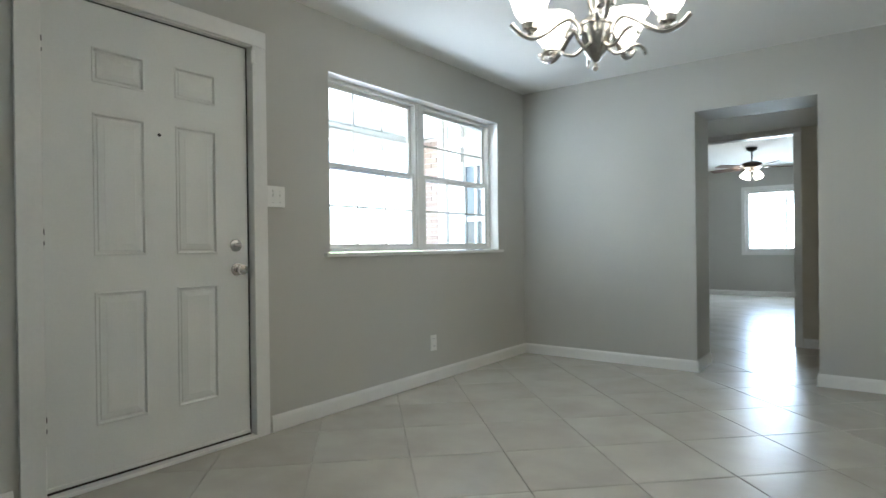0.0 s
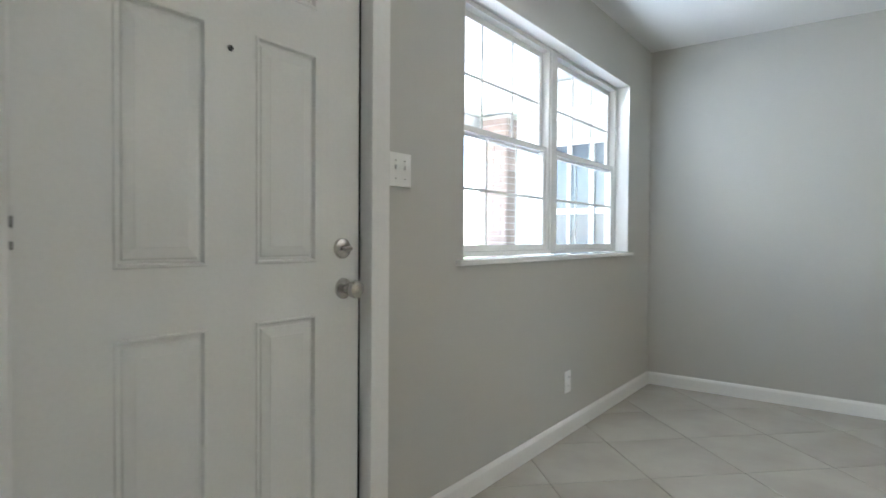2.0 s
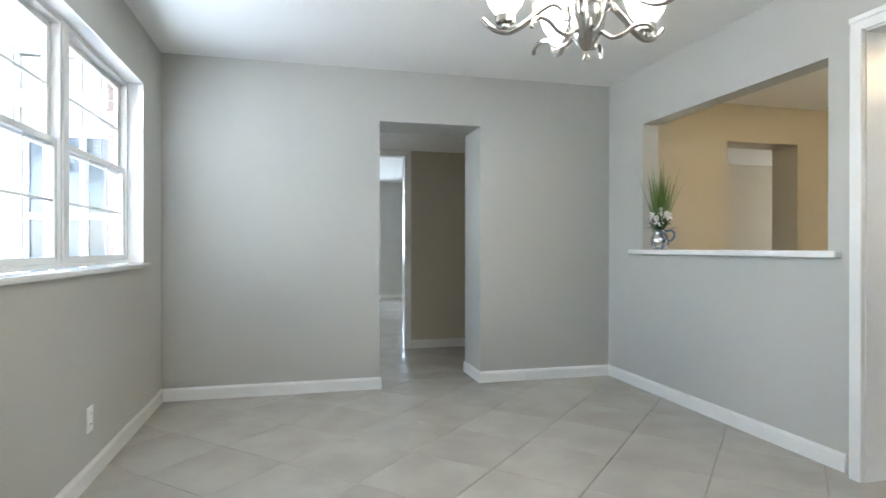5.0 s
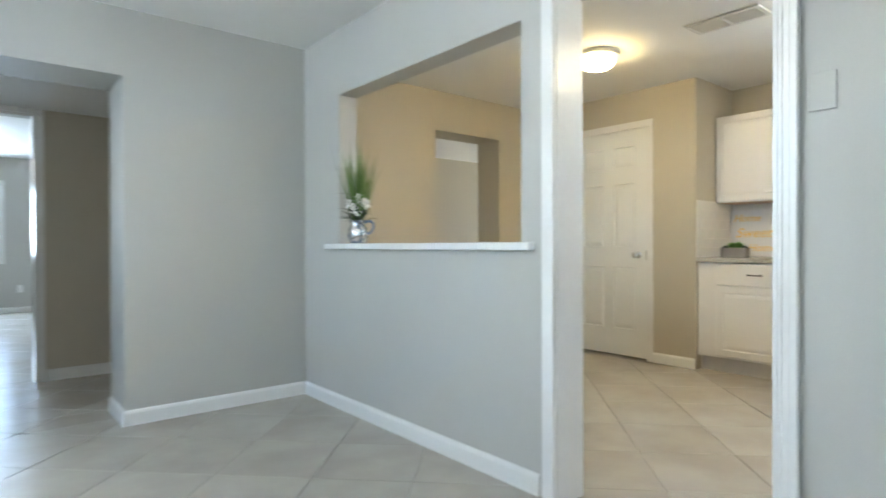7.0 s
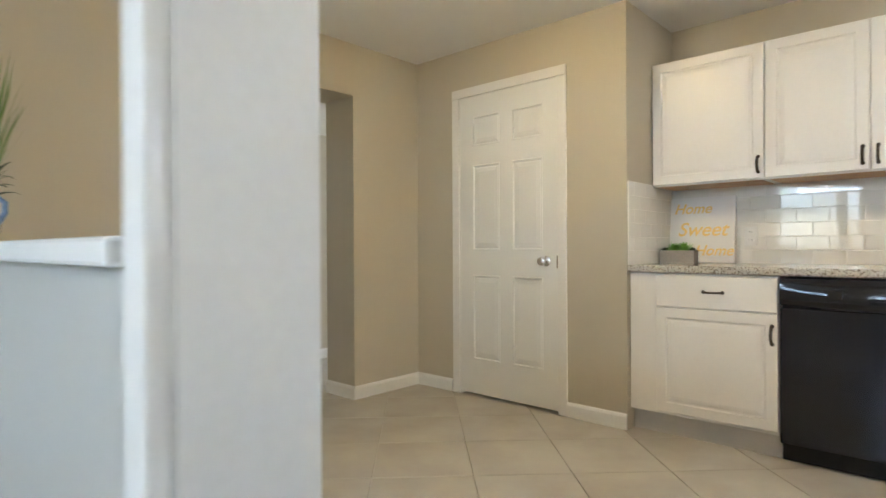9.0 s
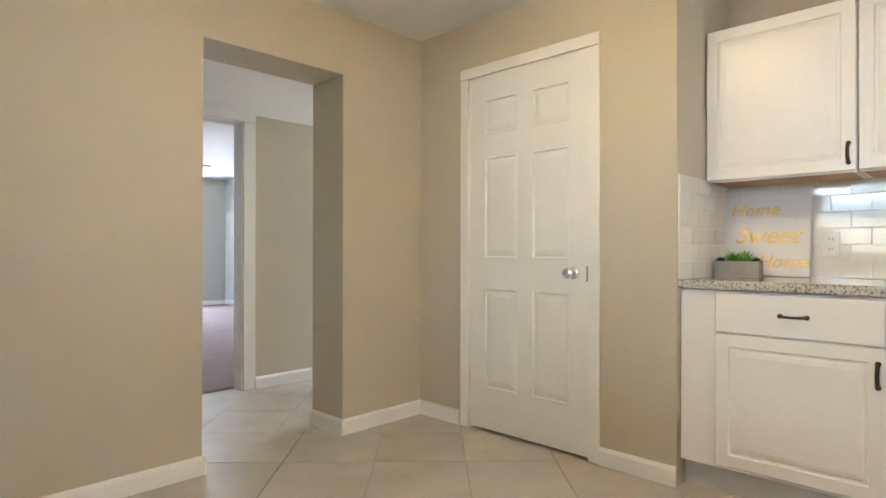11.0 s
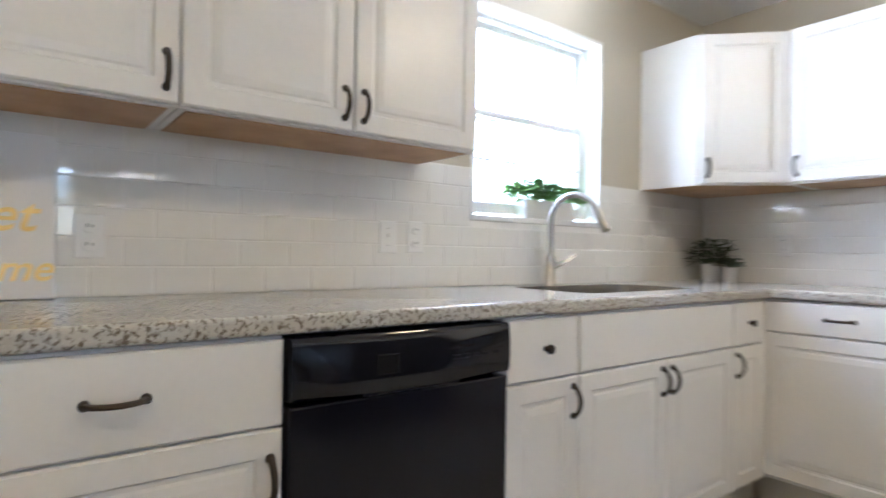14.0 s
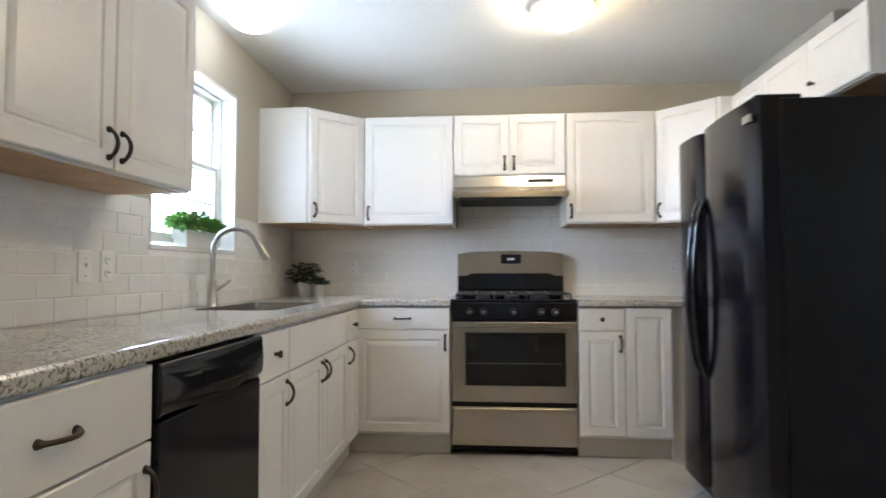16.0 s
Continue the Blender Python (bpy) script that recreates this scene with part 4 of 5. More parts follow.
for x in (0.115, 0.195, 0.372, 0.535, 0.615):
    bm = lathe(bmesh.new(), [(0.0, 0.0), (0.022, 0.0), (0.020, 0.012), (0.016, 0.026), (0.0, 0.027)], 18, (x, -0.028, 0.850), RX)
    box(bm, x - 0.004, x + 0.004, -0.062, -0.050, 0.834, 0.866, 0.001)
    kb = part("control_knob", bm, M_BLACK_SIDE, rg, "black burner knob with steel cap")
    part("cap", lathe(bmesh.new(), [(0.0, 0.0), (0.011, 0.0), (0.010, 0.004), (0.0, 0.005)], 14, (x, -0.0605, 0.850), RX), M_CHROME, kb, "steel cap")
part("cooktop", boxed(0.0, W, 0.0, 0.50, 0.905, 0.922, 0.006), M_BLACK, rg, "black enamel cooktop")
for i, x in enumerate((0.19, 0.372, 0.555)):
    for y in ((0.13, 0.37) if i != 1 else (0.25,)):
        bn = lathe(bmesh.new(), [(0.0, 0.922), (0.045, 0.922), (0.042, 0.936), (0.030, 0.938), (0.030, 0.944), (0.0, 0.945)], 18, (x, y, 0))
        part("burner", bn, M_IRON, rg)
for x0, x1 in ((0.03, 0.26), (0.265, 0.48), (0.485, 0.715)):
    gb = bmesh.new()
    r = 0.006
    for y in (0.03, 0.47):
        tube(gb, [(x0, y, 0.952), (x1, y, 0.952)], r, 6)
    for x in (x0, x1):
        tube(gb, [(x, 0.03, 0.952), (x, 0.47, 0.952)], r, 6)
        for y in (0.03, 0.47):
            tube(gb, [(x, y, 0.952), (x, y, 0.921)], r, 6)
    xm = (x0 + x1) / 2
    for y in (0.13, 0.25, 0.37):
        tube(gb, [(x0, y, 0.953), (xm - 0.03, y, 0.956)], r, 6)
        tube(gb, [(xm + 0.03, y, 0.956), (x1, y, 0.953)], r, 6)
    tube(gb, [(xm, 0.03, 0.953), (xm, 0.47, 0.953)], r, 6)
    part("grate", gb, M_IRON, rg, "cast iron burner grate")
bg = bmesh.new()
pr = [(0.012, 0.94), (0.012, 1.212), (0.10, 1.226), (W / 2, 1.234), (W - 0.10, 1.226), (W - 0.012, 1.212), (W - 0.012, 0.94)]
fr, bk = [bg.verts.new((x, 0.515, z)) for x, z in pr], [bg.verts.new((x, 0.570, z)) for x, z in pr]
bg.faces.new(fr)
bg.faces.new(bk[::-1])
for k in range(len(pr)):
    bg.faces.new((fr[k], bk[k], bk[(k + 1) % len(pr)], fr[(k + 1) % len(pr)]))
bgo = part("backguard", bg, M_STEEL, rg, "stainless backguard with clock display")
vb = bmesh.new()
vp = [(0.012, 0.922), (W - 0.012, 0.922), (W - 0.012, 1.060), (W - 0.075, 1.062), (W - 0.105, 1.078), (0.105, 1.078), (0.075, 1.062), (0.012, 1.060)]
v0, v1 = [vb.verts.new((x, 0.505, z)) for x, z in vp], [vb.verts.new((x, 0.5148, z)) for x, z in vp]
vb.faces.new(v0)
vb.faces.new(v1[::-1])
for k in range(len(vp)):
    vb.faces.new((v0[k], v1[k], v1[(k + 1) % len(vp)], v0[(k + 1) % len(vp)]))
part("vent_strip", vb, M_BLACK, bgo, "black lower backguard with chamfered shoulders")
part("clock_display", boxed(W / 2 - 0.062, W / 2 + 0.075, 0.510, 0.5148, 1.145, 1.208, 0.002), M_OVEN, bgo, "dark clock display")
part("clock_digits", boxed(W / 2 - 0.02, W / 2 + 0.03, 0.5092, 0.5099, 1.168, 1.184), M_PLATE, bgo)

# range hood
hd = empty("range_hood", facing("north", (3.462, UY, 0)), "stainless under-cabinet range hood above the gas range", "range hood")
hb = bmesh.new()
W = 0.718
sec = [(0.30, 1.708), (-0.005, 1.708), (-0.018, 1.64), (-0.165, 1.585), (-0.165, 1.552), (0.30, 1.552)]
a, b = [hb.verts.new((0, y, z)) for y, z in sec], [hb.verts.new((W, y, z)) for y, z in sec]
hb.faces.new(a)
hb.faces.new(b[::-1])
for k in range(len(sec)):
    hb.faces.new((a[k], b[k], b[(k + 1) % len(sec)], a[(k + 1) % len(sec)]))
part("canopy", hb, M_STEEL, hd)
part("filter", boxed(0.04, W - 0.04, -0.14, 0.24, 1.540, 1.551), M_IRON, hd, "dark mesh grease filter")
part("switch", boxed(W - 0.24, W - 0.08, -0.0225, -0.010, 1.668, 1.684), M_DARK, hd)

# refrigerator (looks east)
fr_e = empty("refrigerator", facing("east", (2.150, 0.872, 0)), "glossy black side-by-side refrigerator with curved handles", "refrigerator")
W = 0.895
part("cabinet", boxed(0.0, W, 0.0, 0.62, 0.03, 1.735, 0.006), M_BLACK_SIDE, fr_e, "textured black cabinet")
for x0, x1, nm in ((0.003, 0.322, "freezer_door"), (0.328, W - 0.003, "fridge_door")):
    bm = bmesh.new()
    n = 8
    cols = []
    for i in range(n + 1):
        s = i / n
        x = x0 + (x1 - x0) * s
        y = -0.085 - 0.014 * math.sin(math.pi * s)
        if i in (0, n):
            y = -0.070
        cols.append([bm.verts.new((x, yy, z)) for z in (0.085, 1.742) for yy in (y, -0.004)])
    for c, d in zip(cols, cols[1:]):
        bm.faces.new((c[0], d[0], d[2], c[2]))
        bm.faces.new((c[1], c[3], d[3], d[1]))
        bm.faces.new((c[0], c[1], d[1], d[0]))
        bm.faces.new((c[2], d[2], d[3], c[3]))
    for c in (cols[0], cols[-1]):
        bm.faces.new((c[0], c[2], c[3], c[1]))
    d = part(nm, bm, M_BLACK_PANEL, fr_e, "curved glossy black door", True)
    hx = x1 - 0.035 if nm == "freezer_door" else x0 + 0.035
    pts = [(hx, -0.085 - 0.058 * math.sin(math.pi * s) ** 0.55, 0.60 + 0.82 * s) for s in (k / 14 for k in range(15))]
    part("handle", tube(bmesh.new(), pts, 0.014, 10, 1.3), M_BLACK, d, "bowed black handle", True)
for x in (0.10, W - 0.14):
    part("hinge_cover", boxed(x, x + 0.10, -0.07, 0.10, 1.7355, 1.762, 0.008), M_BLACK_SIDE, fr_e)
part("grille", boxed(0.01, W - 0.01, -0.03, 0.0, 0.015, 0.078), M_BLACK_SIDE, fr_e, "black base grille")
part("badge", boxed(0.80, 0.86, -0.0985, -0.088, 1.655, 1.685), M_NICKEL, fr_e, "small metal badge")
for x in (0.05, W - 0.10):
    part("foot", lathe(bmesh.new(), [(0.0, 0.0), (0.03, 0.0), (0.03, 0.032), (0.0, 0.032)], 12, (x, 0.05, 0)), M_DARK, fr_e)

# ---- lamps ----


def flowing(pts, n=5):
    """Points of a smooth curve through the given ones."""
    v = [Vector(p) for p in pts]
    out = []
    for i in range(len(v) - 1):
        a, b, c, d = v[max(i - 1, 0)], v[i], v[i + 1], v[min(i + 2, len(v) - 1)]
        for k in range(n):
            t = k / n
            out.append(0.5 * (2 * b + (c - a) * t + (2 * a - 5 * b + 4 * c - d) * t * t + (3 * b - a - 3 * c + d) * t ** 3))
    return out + [v[-1]]


def chandelier(at):
    """Five-arm nickel chandelier with upturned frosted shades; at is the lowest tip."""
    e = empty("chandelier", pose(*at), "brushed nickel five-arm chandelier with lit frosted glass shades", "chandelier")
    part("finial", lathe(bmesh.new(), [(0.0, 0.0), (0.010, 0.006), (0.013, 0.016), (0.007, 0.026), (0.009, 0.034), (0.006, 0.040)], 14), M_NICKEL, e, smooth=True)
    part("body", lathe(bmesh.new(), [(0.006, 0.038), (0.020, 0.046), (0.044, 0.080), (0.062, 0.125), (0.070, 0.168), (0.069, 0.184), (0.073, 0.189), (0.072, 0.201), (0.058, 0.214), (0.030, 0.230), (0.016, 0.238), (0.012, 0.250)], 28), M_NICKEL, e, "urn-shaped nickel body", True)
    top = (CEIL_D - at[2]) / 0.88
    part("stem", tube(bmesh.new(), [(0, 0, 0.24), (0, 0, top - 0.02)], 0.010, 10), M_NICKEL, e, smooth=True)
    loops = bmesh.new()
    for k in range(3):
        a = radians(120 * k + 20)
        tube(loops, [(math.cos(a) * (0.012 + 0.045 * math.sin(math.pi * s)), math.sin(a) * (0.012 + 0.045 * math.sin(math.pi * s)), 0.235 + 0.20 * s) for s in (i / 8 for i in range(9))], 0.006, 8)
    part("scroll_cage", loops, M_NICKEL, e, "looped nickel scrolls round the stem", True)
    part("canopy", lathe(bmesh.new(), [(0.0, top), (0.065, top), (0.062, top - 0.012), (0.03, top - 0.03), (0.012, top - 0.04), (0.0, top - 0.04)], 24), M_NICKEL, e, smooth=True)
    for k in range(5):
        rot = Matrix.Rotation(radians(72 * k + 12), 4, "Z")
        pts = [(0.068, 0, 0.150), (0.080, 0, 0.190), (0.115, 0, 0.214), (0.165, 0, 0.190), (0.215, 0, 0.150), (0.275, 0, 0.124), (0.330, 0, 0.140), (0.368, 0, 0.176)]
        bm = tube(bmesh.new(), flowing(pts), 0.0125, 10, 0.85)
        bmesh.ops.transform(bm, matrix=rot, verts=bm.verts)
        arm = part("arm", bm, M_NICKEL, e, "S-curved nickel arm", True)
        bm = tube(bmesh.new(), flowing([(0.052, 0, 0.105), (0.085, 0, 0.082), (0.125, 0, 0.090), (0.160, 0, 0.116), (0.200, 0, 0.122), (0.226, 0, 0.104), (0.232, 0, 0.082)]), 0.0078, 8)
        bmesh.ops.transform(bm, matrix=Matrix.Rotation(radians(36), 4, "Z") @ rot, verts=bm.verts)
        part("scroll", bm, M_NICKEL, e, "decorative nickel tendril", True)
        bm = lathe(bmesh.new(), [(0.0, 0.138), (0.012, 0.140), (0.014, 0.150), (0.034, 0.158), (0.036, 0.182), (0.030, 0.186), (0.0, 0.186)], 18, (0.285, 0, 0))
        bmesh.ops.transform(bm, matrix=rot, verts=bm.verts)
        part("cup", bm, M_NICKEL, arm, smooth=True)
        bm = lathe(bmesh.new(), [(0.026, 0.188), (0.040, 0.198), (0.060, 0.225), (0.072, 0.262), (0.086, 0.300), (0.104, 0.322), (0.102, 0.324), (0.083, 0.302), (0.069, 0.263), (0.056, 0.228), (0.036, 0.202), (0.0, 0.194)], 24, (0.285, 0, 0))
        bmesh.ops.transform(bm, matrix=rot, verts=bm.verts)
        part("shade", bm, M_SHADE, arm, "lit frosted glass tulip shade", True)
    e.scale = (0.88, 0.88, 0.88)
    return e


chandelier((-0.42, 2.18, 1.632))


def flush_light(at, mat, label, r=0.165):
    e = empty("ceiling_light", pose(*at), label, "ceiling light", "kitchen ceiling lights")
    if mat is M_BOWLW:
        part("pan", lathe(bmesh.new(), [(0.0, 0.0), (r * 0.8, 0.0), (r * 0.8, -0.024), (0.0, -0.024)], 32), M_TRIM, e, "white metal pan", True)
    else:
        part("pan", lathe(bmesh.new(), [(0.0, 0.0), (r + 0.028, 0.0), (r + 0.032, -0.010), (r + 0.030, -0.030), (r + 0.018, -0.036), (0.0, -0.036)], 32), M_SATIN, e, "satin nickel pan", True)
    z = -0.025 if mat is M_BOWLW else -0.037
    part("bowl", lathe(bmesh.new(), [(r * 0.86, z), (r, z - 0.012), (r * 1.0, z - 0.026), (r * 0.90, z - 0.050), (r * 0.68, z - 0.068), (r * 0.36, z - 0.079), (0.0, z - 0.082)], 32), mat, e, "lit glass bowl", True)
    if mat is M_BOWLW:
        return e
    part("finial", lathe(bmesh.new(), [(0.0, -0.136), (0.007, -0.133), (0.009, -0.126), (0.006, -0.1195), (0.0, -0.1195)], 14), M_NICKEL, e, smooth=True)
    return e


flush_light((2.885, 3.607, CEIL), M_BOWL, "flush-mount ceiling light with warm lit glass bowl", 0.125)
flush_light((2.868, 1.184, CEIL), M_BOWL_DIM, "flush-mount ceiling light with warm lit glass bowl", 0.125)
flush_light((4.411, 1.255, CEIL), M_BOWLW, "small white lit ceiling light above the sink", 0.115)


def ceiling_fan(at, turn, radius, label, drop=0.08):
    e = empty("ceiling_fan", pose(*at, 0, 0, turn), label, "ceiling fan")
    part("canopy", lathe(bmesh.new(), [(0.0, 0.0), (0.075, 0.0), (0.070, -0.03), (0.03, -0.06), (0.0, -0.06)], 20), M_BRONZE, e, smooth=True)
    part("downrod", tube(bmesh.new(), [(0, 0, -0.05), (0, 0, -0.13 - drop)], 0.012, 10), M_BRONZE, e)
    part("motor", lathe(bmesh.new(), [(0.0, -0.12), (0.06, -0.125), (0.13, -0.15), (0.145, -0.18), (0.140, -0.215), (0.10, -0.24), (0.06, -0.25), (0.055, -0.27), (0.0, -0.27)], 28, (0, 0, -drop)), M_BRONZE, e, "bronze motor housing", True)
    for k in range(5):
        rot = Matrix.Rotation(radians(72 * k), 4, "Z")
        bm = bmesh.new()
        box(bm, 0.20, radius, -0.062, 0.062, -0.005, 0.005, 0.004)
        bmesh.ops.transform(bm, matrix=rot @ Matrix.Translation((0, 0, -0.215 - drop)) @ Matrix.Rotation(radians(12), 4, "X"), verts=bm.verts)
        blade = part("blade", bm, M_BLADE, e, "dark wood fan blade")
        bm = bmesh.new()
        box(bm, 0.10, 0.26, -0.018, 0.018, -0.012, -0.006, 0.002)
        bmesh.ops.transform(bm, matrix=rot @ Matrix.Translation((0, 0, -0.213 - drop)), verts=bm.verts)
        part("bracket", bm, M_BRONZE, blade)
    for k in range(4):
        a = radians(90 * k + 30)
        bm = lathe(bmesh.new(), [(0.022, 0.0), (0.036, -0.02), (0.052, -0.06), (0.064, -0.095), (0.058, -0.10), (0.0, -0.07)], 16)
        bmesh.ops.transform(bm, matrix=Matrix.Translation((0.085 * math.cos(a), 0.085 * math.sin(a), -0.275 - drop)) @ Matrix.Rotation(a, 4, "Z") @ Matrix.Rotation(radians(-28), 4, "Y"), verts=bm.verts)
        part("light_shade", bm, M_BULB, e, "lit glass bell shade", True)
    return e


ceiling_fan((-1.065, 9.67, CEIL), 18, 0.62, "dark bronze ceiling fan with lit glass shades in the tiled bedroom")
ceiling_fan((3.98, 9.76, CEIL + 0.02), -12, 0.66, "dark wood ceiling fan with lit shades in the carpeted bedroom")

# ceiling vent
e = empty("ceiling_vent", pose(2.97, 2.73, CEIL), "white metal ceiling air register with slats", "air vent")
bm = bmesh.new()
box(bm, -0.10, 0.10, -0.22, -0.195, -0.012, 0.0, 0.003)
box(bm, -0.10, 0.10, 0.195, 0.22, -0.012, 0.0, 0.003)
box(bm, -0.10, -0.078, -0.195, 0.195, -0.012, 0.0, 0.003)
box(bm, 0.078, 0.10, -0.195, 0.195, -0.012, 0.0, 0.003)
box(bm, -0.078, 0.078, -0.012, 0.012, -0.012, 0.0, 0.003)
part("frame", bm, M_TRIM, e)
# Flat dark sheet in place of a shaded duct behind the slats.
part("backing", boxed(-0.078, 0.078, -0.195, 0.195, -0.003, -0.001), M_DARK, e, "dark sheet that draws the shade of the duct")
for i in range(9):
    bm = boxed(-0.006, 0.006, -0.193, 0.193, -0.001, 0.001)
    bmesh.ops.transform(bm, matrix=Matrix.Translation((-0.068 + 0.017 * i, 0, -0.008)) @ Matrix.Rotation(radians(40), 4, "Y"), verts=bm.verts)
    part("slat", bm, M_TRIM, e)

# ---- wall plates ----


def plate(m, kind, gangs=1, label=""):
    """Switch or socket plate with its face at local y=0, centred."""
    w, h = 0.07 + 0.046 * (gangs - 1), 0.115
    e = empty("switch_plate" if kind == "switch" else "outlet_plate", m, label, "light switch" if kind == "switch" else "outlet")
    part("plate", boxed(-w / 2, w / 2, -0.006, 0.0, -h / 2, h / 2, 0.003), M_PLATE, e)
    for g in range(gangs):
        x = (g - (gangs - 1) / 2) * 0.046
        if kind == "switch":
            part("toggle", boxed(x - 0.004, x + 0.004, -0.016, -0.006, 0.0, 0.014, 0.002), M_PLATE, e)
            part("screw", boxed(x - 0.003, x + 0.003, -0.0072, -0.006, 0.029, 0.032), M_NICKEL, e)
            part("screw", boxed(x - 0.003, x + 0.003, -0.0072, -0.006, -0.032, -0.029), M_NICKEL, e)
        else:
            for z in (0.024, -0.024):
                s = part("socket", lathe(bmesh.new(), [(0.0, 0.0), (0.0165, 0.0), (0.0155, 0.0035), (0.0, 0.0035)], 16, (x, -0.006, z), RX), M_PLATE, e)
                bm = bmesh.new()
                box(bm, x - 0.008, x - 0.005, -0.0102, -0.0094, z - 0.001, z + 0.008)
                box(bm, x + 0.005, x + 0.008, -0.0102, -0.0094, z - 0.001, z + 0.006)
                part("slot", bm, M_DARK, s)
    return e


TF = 0.0062
plate(facing("east", (XW, 2.078, 1.274)), "switch", 2, "white two-gang light switch beside the front door")
plate(facing("east", (XW, 3.447, 0.283)), "outlet", 1, "white wall outlet below the dining window")
plate(facing("west", (XE - TF, 2.972, 1.080)), "outlet", 1, "white outlet set in the tiled backsplash")
plate(facing("west", (XE - TF, 2.065, 1.105)), "switch", 1, "white light switch set in the tiled backsplash")
plate(facing("west", (XE - TF, 1.948, 1.108)), "outlet", 1, "white outlet set in the tiled backsplash")
plate(facing("north", (4.207, YS + TF, 1.118)), "outlet", 1, "white outlet set in the corner backsplash")
plate(facing("north", (1.974, YS + TF, 1.13)), "outlet", 1, "white outlet in the backsplash behind the refrigerator")
plate(facing("south", (0.0, 12.20, 0.37)), "outlet", 1, "white outlet low on the bedroom wall")

# ---- small things ----


def leaf(bm, base, direction, length, width, bend=0.3, up=Vector((0, 0, 1))):
    """A pointed, folded blade with a droop, as two strips either side of a midrib."""
    d = direction.normalized()
    side = d.cross(up)
    side = side.normalized() if side.length > 1e-3 else Vector((1, 0, 0))
    rows = []
    n = 5
    for i in range(n + 1):
        s = i / n
        c = base + d * length * s - up * bend * length * s * s
        w = width * math.sin(math.pi * min(s * 0.85 + 0.12, 1.0)) if i < n else 0.0
        rows.append((c - side * w / 2 + up * w * 0.15, c, c + side * w / 2 + up * w * 0.15))
    vs = [[bm.verts.new(p) for p in r] for r in rows]
    for a, b in zip(vs, vs[1:]):
        for k in range(2):
            bm.faces.new((a[k], a[k + 1], b[k + 1], b[k]))


rng = random.Random(7)
va = empty("flower_jug", pose(1.262, 4.215, 1.044), "silvered jug with tall wispy grass and white blossoms", "vase")
part("jug", lathe(bmesh.new(), [(0.0, 0.0), (0.044, 0.0), (0.054, 0.010), (0.064, 0.038), (0.066, 0.062), (0.060, 0.088), (0.050, 0.106), (0.047, 0.122), (0.055, 0.142), (0.050, 0.141), (0.043, 0.122), (0.045, 0.106), (0.0, 0.098)], 32), M_MERCURY, va, "silvered blue-grey jug body", True)
part("jug_handle", tube(bmesh.new(), [(0.028, -0.038, 0.128), (0.046, -0.062, 0.138), (0.060, -0.082, 0.122), (0.060, -0.082, 0.092), (0.050, -0.068, 0.066), (0.036, -0.050, 0.058)], 0.008, 10), M_BLUEPOT, va, "blue-grey looped handle", True)
bm = bmesh.new()
for k in range(230):
    a, t = rng.uniform(0, 2 * math.pi), rng.uniform(0.02, 0.36)
    d = Vector((math.cos(a) * t * 0.8, math.sin(a) * t, 1.0))
    leaf(bm, Vector((math.cos(a) * 0.02, math.sin(a) * 0.02, 0.10)), d, rng.uniform(0.20, 0.60), rng.uniform(0.003, 0.008), rng.uniform(0.0, 0.34))
part("grass", bm, M_GRASSY, va, "thin green and dry grass blades")
bm = bmesh.new()
for k in range(60):
    a, t = rng.uniform(0, 2 * math.pi), rng.uniform(0.4, 1.6)
    leaf(bm, Vector((math.cos(a) * 0.02, math.sin(a) * 0.02, 0.11 + rng.uniform(0, 0.08))), Vector((math.cos(a) * t * 0.6, math.sin(a) * t, 1.0)), rng.uniform(0.08, 0.17), rng.uniform(0.012, 0.024), rng.uniform(0.1, 0.6))
part("foliage", bm, M_LEAF_DK, va, "dark green leaves")
for k, (off, z, turn) in enumerate(((-0.056, 0.242, 0.3), (-0.034, 0.215, 0.1), (0.006, 0.276, -0.2), (0.034, 0.250, 0.2), (0.058, 0.236, -0.4), (-0.010, 0.200, 0.2))):
    x, y = 0.6 * off - 0.030, -0.8 * off - 0.050
    bm = bmesh.new()
    for j in range(6):
        a = radians(60 * j + 20 * k)
        leaf(bm, Vector((x, y, z)), Vector((math.cos(a) * 0.7 - 0.25 + turn * 0.3, -math.cos(a) * 0.7 - 0.3, math.sin(a))), rng.uniform(0.030, 0.042), 0.034, 0.15)
    part("blossom", bm, M_PETAL, va, "white blossom")
bm = bmesh.new()
for y, z, l in ((0.05, 0.46, 0.17), (0.03, 0.30, 0.16), (0.06, 0.16, 0.15), (0.04, 0.13, 0.13)):
    leaf(bm, Vector((-0.02, y, z)), Vector((-0.5, 0.8, 0.25)), l, 0.004, 0.2)
part("stray_stem", bm, M_LEAF_DK, va, "thin stems that lean out")

